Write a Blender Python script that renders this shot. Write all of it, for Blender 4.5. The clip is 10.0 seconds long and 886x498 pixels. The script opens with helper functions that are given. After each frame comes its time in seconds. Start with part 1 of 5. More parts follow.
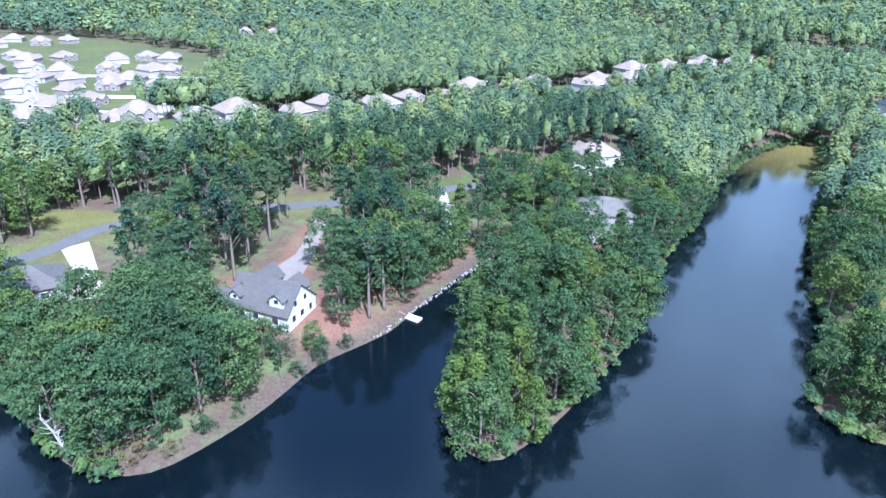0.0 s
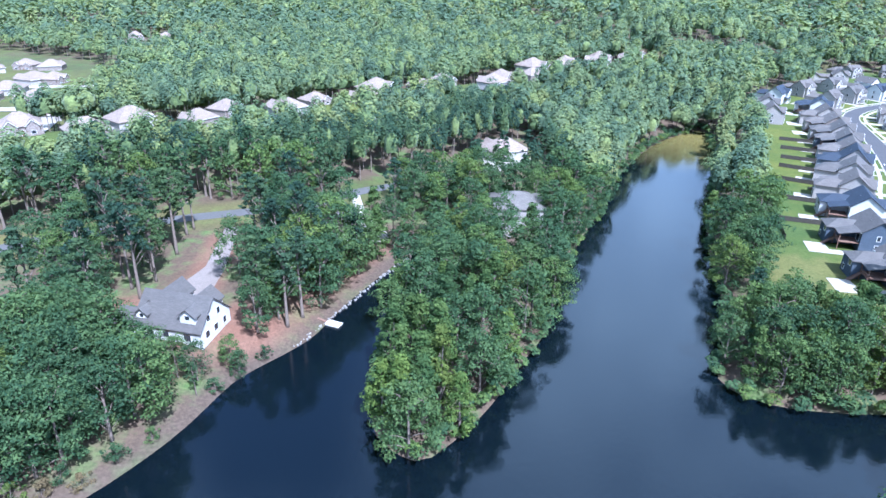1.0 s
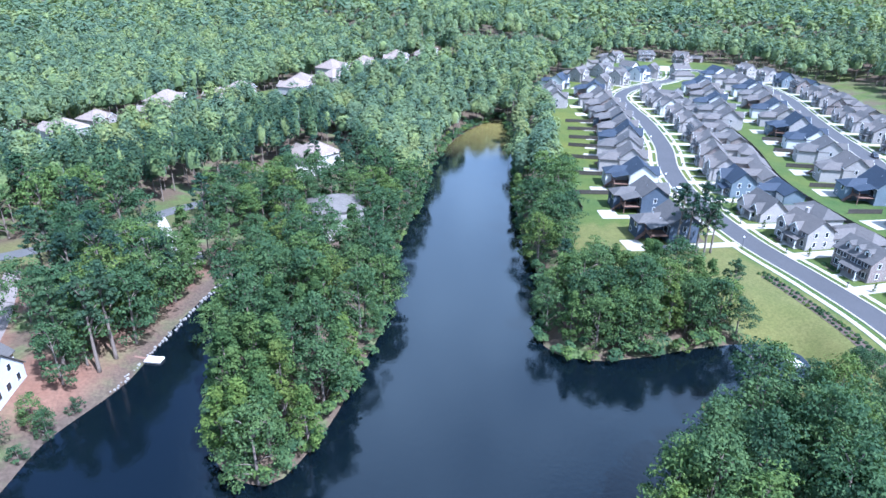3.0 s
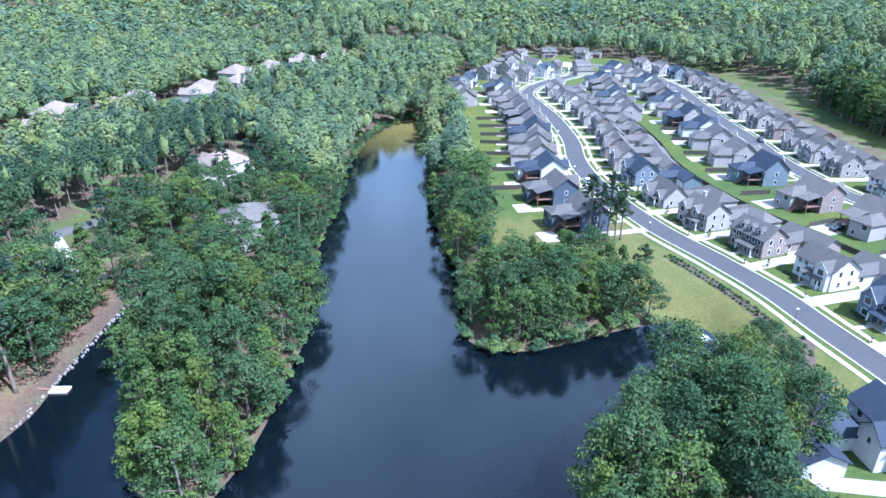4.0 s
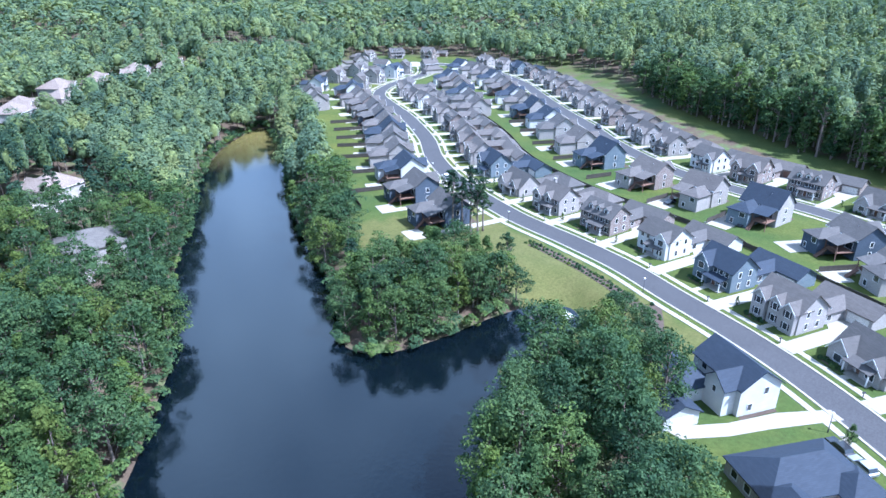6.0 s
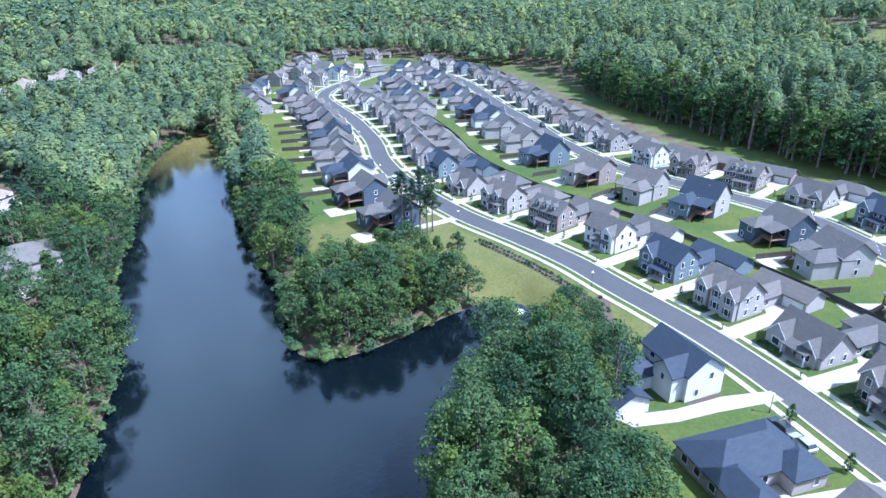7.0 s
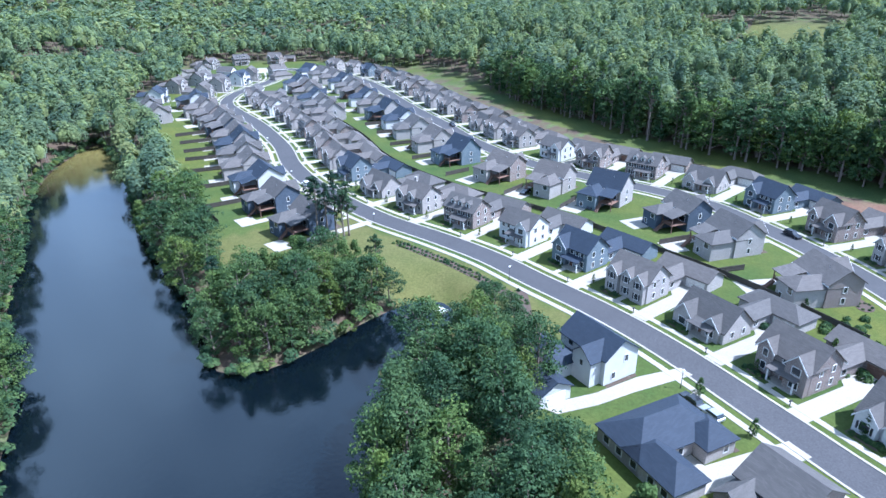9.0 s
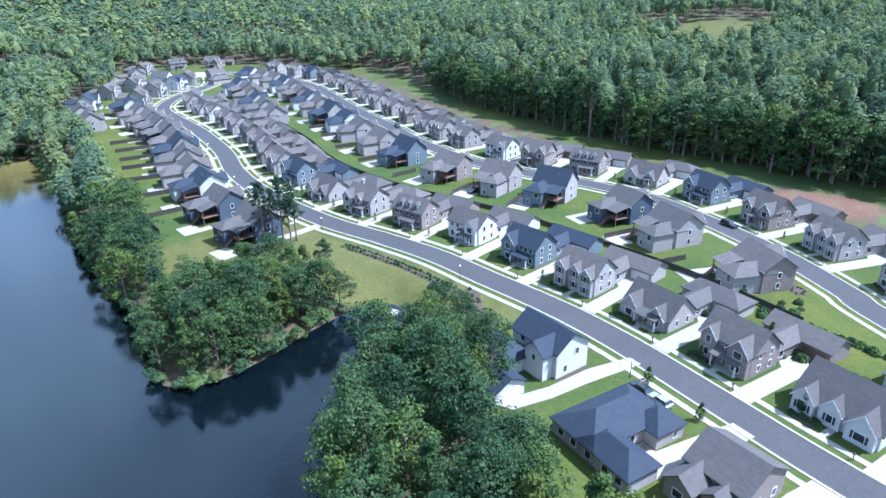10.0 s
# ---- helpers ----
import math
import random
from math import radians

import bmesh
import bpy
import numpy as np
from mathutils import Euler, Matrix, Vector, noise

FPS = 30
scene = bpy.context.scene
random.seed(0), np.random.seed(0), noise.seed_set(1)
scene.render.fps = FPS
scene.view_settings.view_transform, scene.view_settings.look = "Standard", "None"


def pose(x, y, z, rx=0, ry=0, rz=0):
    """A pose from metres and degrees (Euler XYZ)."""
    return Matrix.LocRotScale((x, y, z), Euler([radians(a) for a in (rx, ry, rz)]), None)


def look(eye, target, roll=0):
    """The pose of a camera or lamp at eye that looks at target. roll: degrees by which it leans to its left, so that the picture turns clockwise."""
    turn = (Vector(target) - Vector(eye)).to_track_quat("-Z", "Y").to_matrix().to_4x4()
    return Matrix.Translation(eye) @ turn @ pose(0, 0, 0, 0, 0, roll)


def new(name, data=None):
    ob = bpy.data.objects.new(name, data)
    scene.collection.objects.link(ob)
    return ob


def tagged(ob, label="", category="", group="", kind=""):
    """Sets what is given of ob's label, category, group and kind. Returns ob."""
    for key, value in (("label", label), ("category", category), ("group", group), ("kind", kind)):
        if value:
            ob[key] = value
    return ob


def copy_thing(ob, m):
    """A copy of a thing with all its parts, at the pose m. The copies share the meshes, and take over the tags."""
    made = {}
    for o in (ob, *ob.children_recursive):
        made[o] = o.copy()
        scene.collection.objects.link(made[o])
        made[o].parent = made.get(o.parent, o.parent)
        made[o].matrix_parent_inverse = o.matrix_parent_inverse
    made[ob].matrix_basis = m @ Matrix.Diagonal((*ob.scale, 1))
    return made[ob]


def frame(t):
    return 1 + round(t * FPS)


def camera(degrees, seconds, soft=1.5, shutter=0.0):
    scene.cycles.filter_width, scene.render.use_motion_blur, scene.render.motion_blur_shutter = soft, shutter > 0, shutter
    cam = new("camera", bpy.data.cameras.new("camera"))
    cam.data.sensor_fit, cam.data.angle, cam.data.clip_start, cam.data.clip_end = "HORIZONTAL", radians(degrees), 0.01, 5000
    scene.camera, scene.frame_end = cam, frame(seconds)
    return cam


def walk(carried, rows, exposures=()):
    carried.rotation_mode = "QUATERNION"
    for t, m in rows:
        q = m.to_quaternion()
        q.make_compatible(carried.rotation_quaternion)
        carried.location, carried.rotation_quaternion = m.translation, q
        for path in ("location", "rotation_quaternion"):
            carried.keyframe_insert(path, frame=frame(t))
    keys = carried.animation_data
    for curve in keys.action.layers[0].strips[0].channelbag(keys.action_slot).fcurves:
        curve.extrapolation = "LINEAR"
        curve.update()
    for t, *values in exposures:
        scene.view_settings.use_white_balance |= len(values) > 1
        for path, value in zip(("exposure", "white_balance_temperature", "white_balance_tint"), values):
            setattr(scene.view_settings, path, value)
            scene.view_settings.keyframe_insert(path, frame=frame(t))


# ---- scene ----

# ---------- camera: hovers over the lake and pans to its right ----------
EYE = (0.0, 0.0, 76.0)
cam = camera(70.0, 10.0, soft=1.55)
PATH = [
    (0, (0.29, 90.9, 34.33), 1.28),
    (0.5, (6.55, 90.73, 34.46), 1.25),
    (1, (13.4, 90.05, 34.63), 1.18),
    (1.5, (20.4, 88.79, 34.76), 1.02),
    (2, (27.15, 87.03, 34.9), 0.88),
    (2.5, (33.48, 84.86, 35.04), 0.71),
    (4, (50.56, 76.09, 35.32), 0.09),
    (4.5, (55.19, 72.83, 35.37), -0.06),
    (5, (59.37, 69.49, 35.42), -0.19),
    (5.5, (63.15, 66.09, 35.45), -0.30),
    (7, (71.59, 56.91, 35.55), -0.55),
    (7.5, (73.49, 54.45, 35.57), -0.60),
    (8, (75.38, 51.8, 35.58), -0.65),
    (8.5, (77.24, 48.99, 35.58), -0.67),
    (9, (78.91, 46.26, 35.6), -0.75),
    (9.5, (80.66, 43.17, 35.63), -0.86),
    (10, (82.62, 39.27, 35.61), -0.92),
]
EXPOSURES = [(0, 1.66, 4720, 17), (4.5, 1.6, 4720, 17), (10, 1.36, 4800, 15)]
walk(cam, [(t, look(EYE, target, roll)) for t, target, roll in PATH], EXPOSURES)

# ---------- sky and sun ----------
SUN_DIR = Vector((0.25, -0.60, 0.95)).normalized()
SUN_EL = math.asin(SUN_DIR.z)
SUN_ROT = math.atan2(SUN_DIR.x, SUN_DIR.y)
world = bpy.data.worlds.new("sky")
scene.world = world
world.use_nodes = True
wn = world.node_tree
sky = wn.nodes.new("ShaderNodeTexSky")
sky.sky_type = "NISHITA"
sky.sun_disc = False
sky.sun_elevation, sky.sun_rotation = SUN_EL, SUN_ROT
sky.air_density, sky.dust_density, sky.ozone_density = 1.0, 1.5, 1.0
# fair-weather cumulus over the whole sky
wco, wno, wra, wmx = (wn.nodes.new(k) for k in ("ShaderNodeTexCoord", "ShaderNodeTexNoise", "ShaderNodeValToRGB", "ShaderNodeMix"))
wno.inputs["Scale"].default_value, wno.inputs["Detail"].default_value, wno.inputs["Roughness"].default_value = 1.9, 7, 0.55
wra.color_ramp.elements[0].position, wra.color_ramp.elements[1].position = 0.40, 0.66
wmx.data_type = "RGBA"
wmx.inputs[7].default_value = (7.4, 9.2, 10.2, 1)
wmp = wn.nodes.new("ShaderNodeMapping")
wmp.inputs["Location"].default_value = (3.1, 1.7, 0.4)
wn.links.new(wco.outputs["Generated"], wmp.inputs["Vector"])
wn.links.new(wmp.outputs[0], wno.inputs["Vector"])
wn.links.new(wno.outputs[0], wra.inputs[0])
wn.links.new(wra.outputs[0], wmx.inputs[0])
wn.links.new(sky.outputs[0], wmx.inputs[6])
wn.links.new(wmx.outputs[2], wn.nodes["Background"].inputs[0])
wn.nodes["Background"].inputs[1].default_value = 0.085
sun_data = bpy.data.lights.new("sun", "SUN")
sun_data.energy, sun_data.angle, sun_data.color = 5.0, radians(0.6), (1.0, 0.95, 0.87)
sun = new("sun", sun_data)
sun.matrix_world = look(SUN_DIR * 600, (0, 0, 0))


# ---------- materials ----------
def material(name, colour, rough=0.8, metal=0.0, spec=0.3):
    m = bpy.data.materials.new(name)
    m.use_nodes = True
    b = m.node_tree.nodes["Principled BSDF"]
    b.inputs["Base Color"].default_value = (*colour, 1)
    b.inputs["Roughness"].default_value = rough
    b.inputs["Metallic"].default_value = metal
    b.inputs["Specular IOR Level"].default_value = spec
    return m, m.node_tree.nodes, m.node_tree.links, b


def noise_node(nodes, links, scale, detail=4.0, coords="Object", rough=0.6):
    tc = nodes.new("ShaderNodeTexCoord")
    n = nodes.new("ShaderNodeTexNoise")
    n.inputs["Scale"].default_value, n.inputs["Detail"].default_value, n.inputs["Roughness"].default_value = scale, detail, rough
    links.new(tc.outputs[coords], n.inputs["Vector"])
    return n


def ramp_node(nodes, links, source, stops):
    r = nodes.new("ShaderNodeValToRGB")
    e = r.color_ramp.elements
    while len(e) < len(stops):
        e.new(0.5)
    for k, (p, c) in enumerate(stops):
        e[k].position, e[k].color = p, (*c, 1)
    links.new(source, r.inputs[0])
    return r


def mix_node(nodes, links, fac, a, b, kind="MIX"):
    m = nodes.new("ShaderNodeMix")
    m.data_type, m.blend_type = "RGBA", kind
    for sock, v in ((m.inputs[0], fac), (m.inputs[6], a), (m.inputs[7], b)):
        if isinstance(v, (int, float)):
            sock.default_value = v
        elif isinstance(v, tuple):
            sock.default_value = (*v, 1)
        else:
            links.new(v, sock)
    return m.outputs[2]


def bump_node(nodes, links, b, height, strength, distance):
    n = nodes.new("ShaderNodeBump")
    n.inputs["Strength"].default_value, n.inputs["Distance"].default_value = strength, distance
    links.new(height, n.inputs["Height"])
    links.new(n.outputs[0], b.inputs["Normal"])


def mottled(name, c1, c2, scale, rough=0.8, fine=8.0, bump=0.3, spec=0.3, per_object=0.0, dist=0.05):
    """A surface that varies between two colours at a broad and a fine scale."""
    m, n, l, b = material(name, c1, rough, 0, spec)
    broad, small = noise_node(n, l, scale), noise_node(n, l, scale * fine)
    col = mix_node(n, l, broad.outputs[0], c1, c2)
    dark = ramp_node(n, l, small.outputs[0], [(0.3, (0.72, 0.72, 0.72)), (0.7, (1.15, 1.15, 1.15))])
    col = mix_node(n, l, 1.0, col, dark.outputs[0], "MULTIPLY")
    if per_object:
        info = n.new("ShaderNodeObjectInfo")
        lo, hi = 1 - per_object, 1 + per_object
        tone = ramp_node(n, l, info.outputs["Random"], [(0, (lo, lo, lo)), (1, (hi, hi, hi * 0.97))])
        col = mix_node(n, l, 1.0, col, tone.outputs[0], "MULTIPLY")
    l.new(col, b.inputs["Base Color"])
    bump_node(n, l, b, small.outputs[0], bump, dist)
    return m


def courses(name, c1, c2, width, height, mortar, gap, rough=0.85, turned=False, per_object=0.06):
    """Brickwork, siding or shingles laid in courses."""
    m, n, l, b = material(name, c1, rough, 0, 0.25)
    tc = n.new("ShaderNodeTexCoord")
    br = n.new("ShaderNodeTexBrick")
    br.inputs["Scale"].default_value = 1.0
    br.inputs["Brick Width"].default_value, br.inputs["Row Height"].default_value = width, height
    br.inputs["Mortar Size"].default_value = gap
    for key, c in (("Color1", c1), ("Color2", c2), ("Mortar", mortar)):
        br.inputs[key].default_value = (*c, 1)
    sep, com, add = n.new("ShaderNodeSeparateXYZ"), n.new("ShaderNodeCombineXYZ"), n.new("ShaderNodeMath")
    l.new(tc.outputs["Object"], sep.inputs[0])
    l.new(sep.outputs[0], add.inputs[0]), l.new(sep.outputs[1], add.inputs[1])
    l.new(add.outputs[0], com.inputs[0]), l.new(sep.outputs[2], com.inputs[1])
    l.new(com.outputs[0], br.inputs["Vector"])
    broad = noise_node(n, l, 0.5, 5)
    tone = ramp_node(n, l, broad.outputs[0], [(0.3, (0.92, 0.92, 0.93)), (0.7, (1.06, 1.06, 1.05))])
    col = mix_node(n, l, 1.0, br.outputs[0], tone.outputs[0], "MULTIPLY")
    if per_object:
        info = n.new("ShaderNodeObjectInfo")
        lo, hi = 1 - per_object, 1 + per_object
        tint = ramp_node(n, l, info.outputs["Random"], [(0, (lo, lo, lo)), (1, (hi, hi, hi))])
        col = mix_node(n, l, 1.0, col, tint.outputs[0], "MULTIPLY")
    l.new(col, b.inputs["Base Color"])
    bump_node(n, l, b, br.outputs[1], 0.4, -0.02)
    return m


def leaf_material(name, dark, light, warm):
    m, n, l, b = material(name, dark, 0.8, 0, 0.12)
    geo, info = n.new("ShaderNodeNewGeometry"), n.new("ShaderNodeObjectInfo")
    att = n.new("ShaderNodeAttribute")
    att.attribute_name = "tint"
    mid = tuple((a + c) / 2 for a, c in zip(dark, light))
    clump = noise_node(n, l, 0.42, 2)
    spread = ramp_node(n, l, clump.outputs[0], [(0.34, (0, 0, 0)), (0.66, (1, 1, 1))])
    both = mix_node(n, l, 0.55, geo.outputs["Random Per Island"], spread.outputs[0])
    leaf = ramp_node(n, l, both, [(0.12, dark), (0.5, mid), (0.88, light)])
    addm = n.new("ShaderNodeMath")
    l.new(info.outputs["Random"], addm.inputs[0]), l.new(att.outputs["Fac"], addm.inputs[1])
    fr = n.new("ShaderNodeMath")
    fr.operation = "FRACT"
    l.new(addm.outputs[0], fr.inputs[0])
    tree = ramp_node(n, l, fr.outputs[0], [(0.0, (0.58, 0.66, 0.75)), (0.3, (0.8, 0.87, 0.9)), (0.65, (1.1, 1.07, 0.95)), (0.92, (1.42, 1.3, 0.85)), (1.0, warm)])
    col = mix_node(n, l, 1.0, leaf.outputs[0], tree.outputs[0], "MULTIPLY")
    l.new(col, b.inputs["Base Color"])
    tr = n.new("ShaderNodeBsdfTranslucent")
    thin = mix_node(n, l, 1.0, col, (1.25, 1.35, 0.6), "MULTIPLY")
    l.new(thin, tr.inputs[0])
    ms = n.new("ShaderNodeMixShader")
    ms.inputs[0].default_value = 0.24
    l.new(b.outputs[0], ms.inputs[1]), l.new(tr.outputs[0], ms.inputs[2])
    l.new(ms.outputs[0], n["Material Output"].inputs[0])
    return m


LEAF = leaf_material("broad_leaves", (0.025, 0.052, 0.025), (0.08, 0.121, 0.047), (1.5, 1.2, 0.7))
NEEDLE = leaf_material("pine_needles", (0.02, 0.042, 0.027), (0.056, 0.088, 0.048), (1.05, 1.05, 0.95))
# paler, bluer version of LEAF for distant woods: haze put into the colour
HAZED_LEAF = leaf_material("hazed_leaves", (0.06, 0.094, 0.056), (0.142, 0.178, 0.094), (1.3, 1.1, 0.8))
BRIGHT = leaf_material("young_leaves", (0.027, 0.054, 0.018), (0.08, 0.118, 0.037), (1.3, 1.1, 0.8))
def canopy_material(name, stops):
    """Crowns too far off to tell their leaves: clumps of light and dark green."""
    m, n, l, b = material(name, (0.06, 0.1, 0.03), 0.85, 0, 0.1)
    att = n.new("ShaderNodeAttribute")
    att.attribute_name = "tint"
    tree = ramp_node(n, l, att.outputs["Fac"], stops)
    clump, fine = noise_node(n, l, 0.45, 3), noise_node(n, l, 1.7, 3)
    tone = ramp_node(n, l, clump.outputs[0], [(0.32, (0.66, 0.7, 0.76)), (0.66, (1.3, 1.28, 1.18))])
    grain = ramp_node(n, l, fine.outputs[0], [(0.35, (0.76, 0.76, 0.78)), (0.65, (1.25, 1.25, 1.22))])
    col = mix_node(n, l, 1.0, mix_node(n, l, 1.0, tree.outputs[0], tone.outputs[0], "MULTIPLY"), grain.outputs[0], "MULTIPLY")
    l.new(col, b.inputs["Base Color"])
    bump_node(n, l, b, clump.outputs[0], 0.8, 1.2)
    # pale sheen lightens the foliage in place of haze
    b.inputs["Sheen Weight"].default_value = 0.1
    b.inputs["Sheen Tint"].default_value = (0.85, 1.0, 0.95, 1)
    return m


# tones lifted above LEAF, so colour brightens the gaps in the woods
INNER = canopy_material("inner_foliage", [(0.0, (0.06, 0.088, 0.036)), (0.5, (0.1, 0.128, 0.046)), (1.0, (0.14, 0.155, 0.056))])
BARK = mottled("bark", (0.12, 0.09, 0.07), (0.2, 0.165, 0.135), 2.0, 0.9)
ASPHALT = mottled("asphalt", (0.044, 0.043, 0.044), (0.066, 0.063, 0.064), 0.12, 0.85, 30, 0.2)
CONCRETE = mottled("concrete", (0.26, 0.233, 0.195), (0.33, 0.3, 0.254), 0.4, 0.85, 12, 0.15, per_object=0.05)
OLD_ROAD = mottled("worn_asphalt", (0.065, 0.063, 0.06), (0.1, 0.096, 0.092), 0.2, 0.9, 20, 0.2)
DIRT_TRACK = mottled("gravel_track", (0.14, 0.115, 0.098), (0.2, 0.17, 0.15), 0.3, 0.95, 10, 0.4)
TRIM = mottled("white_trim", (0.6, 0.59, 0.57), (0.66, 0.65, 0.63), 0.6, 0.5, 8, 0.05)
GARAGE = mottled("garage_paint", (0.6, 0.58, 0.54), (0.7, 0.68, 0.64), 0.5, 0.5, 8, 0.05)
DOORWOOD = mottled("door_wood", (0.1, 0.05, 0.03), (0.17, 0.09, 0.05), 2.0, 0.5)
FENCEWOOD = mottled("fence_wood", (0.045, 0.04, 0.033), (0.08, 0.068, 0.055), 0.8, 0.85, 10, 0.4)
MULCH = mottled("bark_mulch", (0.05, 0.036, 0.028), (0.1, 0.07, 0.052), 0.8, 0.95, 12, 0.6)
STONE = mottled("pale_stone", (0.2, 0.19, 0.175), (0.32, 0.3, 0.28), 1.2, 0.9, 6, 0.5, per_object=0.15)
RUBBER = material("rubber", (0.02, 0.02, 0.02), 0.8)[0]
STEEL = material("dull_steel", (0.35, 0.35, 0.36), 0.45, 0.8)[0]
LAMPGLASS = material("lamp_glass", (0.8, 0.8, 0.78), 0.2)[0]
PANE = material("window_glass", (0.025, 0.03, 0.035), 0.08, 0.0, 0.7)[0]
SHUTTER = material("shutter_paint", (0.03, 0.03, 0.035), 0.6)[0]
DECKWOOD = mottled("deck_wood", (0.12, 0.07, 0.05), (0.2, 0.12, 0.085), 1.5, 0.8)

ROOFS = {
    "grey": courses("grey_shingles", (0.0704, 0.0648, 0.06), (0.0896, 0.0824, 0.0768), 0.9, 0.14, (0.064, 0.0592, 0.0552), 0.012, 0.8),
    "brown": courses("brown_grey_shingles", (0.084, 0.0744, 0.0672), (0.108, 0.096, 0.0872), 0.9, 0.14, (0.072, 0.064, 0.0584), 0.012, 0.8),
    "dark": courses("charcoal_shingles", (0.021, 0.029, 0.043), (0.027, 0.036, 0.052), 0.9, 0.14, (0.022, 0.026, 0.034), 0.012, 0.75),
    "stone": courses("weathered_pale_shingles", (0.092, 0.083, 0.073), (0.122, 0.11, 0.097), 0.9, 0.14, (0.08, 0.072, 0.064), 0.012, 0.85),
    "tan": courses("tan_shingles", (0.165, 0.132, 0.11), (0.225, 0.18, 0.148), 0.9, 0.14, (0.128, 0.096, 0.08), 0.012, 0.85),
}
WALLS = {
    "brick": courses("red_brown_brick", (0.144, 0.108, 0.092), (0.208, 0.16, 0.136), 0.23, 0.085, (0.32, 0.296, 0.272), 0.012),
    "greybrick": courses("grey_brick", (0.24, 0.216, 0.2), (0.336, 0.304, 0.28), 0.23, 0.085, (0.368, 0.352, 0.328), 0.012),
    "white": courses("white_siding", (0.47, 0.46, 0.437), (0.5, 0.49, 0.466), 6.0, 0.18, (0.48, 0.48, 0.48), 0.012),
    "blue": courses("slate_blue_siding", (0.12, 0.148, 0.164), (0.144, 0.168, 0.184), 6.0, 0.18, (0.08, 0.112, 0.144), 0.012),
    "navy": courses("dark_blue_siding", (0.056, 0.072, 0.096), (0.072, 0.088, 0.112), 6.0, 0.18, (0.032, 0.04, 0.056), 0.012),
    "taupe": courses("taupe_siding", (0.272, 0.248, 0.224), (0.304, 0.28, 0.256), 6.0, 0.18, (0.192, 0.176, 0.16), 0.012),
    "pale": courses("pale_grey_siding", (0.416, 0.424, 0.424), (0.464, 0.472, 0.464), 6.0, 0.18, (0.32, 0.32, 0.32), 0.012),
}


# ---------- mesh helpers ----------
class Build:
    """Collects faces of one part."""

    def __init__(self):
        self.v, self.f = [], []

    def add(self, verts, faces):
        k = len(self.v)
        self.v += [tuple(p) for p in verts]
        self.f += [tuple(k + i for i in f) for f in faces]
        return self

    def box(self, x0, x1, y0, y1, z0, z1):
        c = [(x, y, z) for z in (z0, z1) for y in (y0, y1) for x in (x0, x1)]
        return self.add(c, [(0, 2, 3, 1), (4, 5, 7, 6), (0, 1, 5, 4), (2, 6, 7, 3), (0, 4, 6, 2), (1, 3, 7, 5)])

    def prism(self, outline, lift):
        """A solid between an outline and the same outline moved by lift."""
        n = len(outline)
        top = [tuple(a + b for a, b in zip(p, lift)) for p in outline]
        sides = [(i, (i + 1) % n, n + (i + 1) % n, n + i) for i in range(n)]
        return self.add([*outline, *top], [tuple(range(n))[::-1], tuple(range(n, 2 * n)), *sides])

    def tube(self, path, radii, sides=7):
        k = len(self.v)
        path = [Vector(p) for p in path]
        for i, (p, r) in enumerate(zip(path, radii)):
            d = (path[min(i + 1, len(path) - 1)] - path[max(i - 1, 0)]).normalized()
            a = d.orthogonal().normalized()
            b = d.cross(a)
            self.v += [tuple(p + r * (math.cos(q) * a + math.sin(q) * b)) for q in [2 * math.pi * j / sides for j in range(sides)]]
        for i in range(len(path) - 1):
            for j in range(sides):
                a, b = k + i * sides + j, k + i * sides + (j + 1) % sides
                self.f.append((a, b, b + sides, a + sides))
        self.f.append(tuple(k + (len(path) - 1) * sides + j for j in range(sides)))
        self.f.append(tuple(k + j for j in range(sides))[::-1])
        return self

    def mesh(self, name, mat, smooth=False):
        me = bpy.data.meshes.new(name)
        me.from_pydata(self.v, [], self.f)
        me.materials.append(mat)
        if smooth:
            me.polygons.foreach_set("use_smooth", [True] * len(me.polygons))
        me.update()
        return me


def part(name, build, mat, parent=None, label="", smooth=False):
    ob = new(name, build if isinstance(build, bpy.types.Mesh) else build.mesh(name, mat, smooth))
    ob.parent = parent
    return tagged(ob, label)


def thing(name, label, category, group="", kind=""):
    return tagged(new(name), label, category, group, kind)


def spline(points, step=1.5):
    p = np.array(points, float)
    p = np.vstack([2 * p[0] - p[1], p, 2 * p[-1] - p[-2]])
    out = []
    for i in range(1, len(p) - 2):
        n = max(2, int(np.linalg.norm(p[i + 1] - p[i]) / step))
        for t in np.arange(n) / n:
            out.append(0.5 * (2 * p[i] + (p[i + 1] - p[i - 1]) * t + (2 * p[i - 1] - 5 * p[i] + 4 * p[i + 1] - p[i + 2]) * t * t
                              + (3 * p[i] - p[i - 1] - 3 * p[i + 1] + p[i + 2]) * t ** 3))
    out.append(p[-2])
    return np.array(out)


def segment_distance(x, y, line, closed=False):
    """The distance of many points from a polyline."""
    best = np.full(np.shape(x), 1e9)
    pts = list(line) + ([line[0]] if closed else [])
    for (ax, ay), (bx, by) in zip(pts[:-1], pts[1:]):
        dx, dy = bx - ax, by - ay
        t = np.clip(((x - ax) * dx + (y - ay) * dy) / (dx * dx + dy * dy + 1e-9), 0, 1)
        best = np.minimum(best, np.hypot(x - ax - t * dx, y - ay - t * dy))
    return best


def inside(x, y, line):
    res = np.zeros(np.shape(x), bool)
    pts = list(line)
    for (ax, ay), (bx, by) in zip(pts, pts[1:] + pts[:1]):
        cross = (ay > y) != (by > y)
        res ^= cross & (x < (bx - ax) * (y - ay) / (by - ay + 1e-12) + ax)
    return res


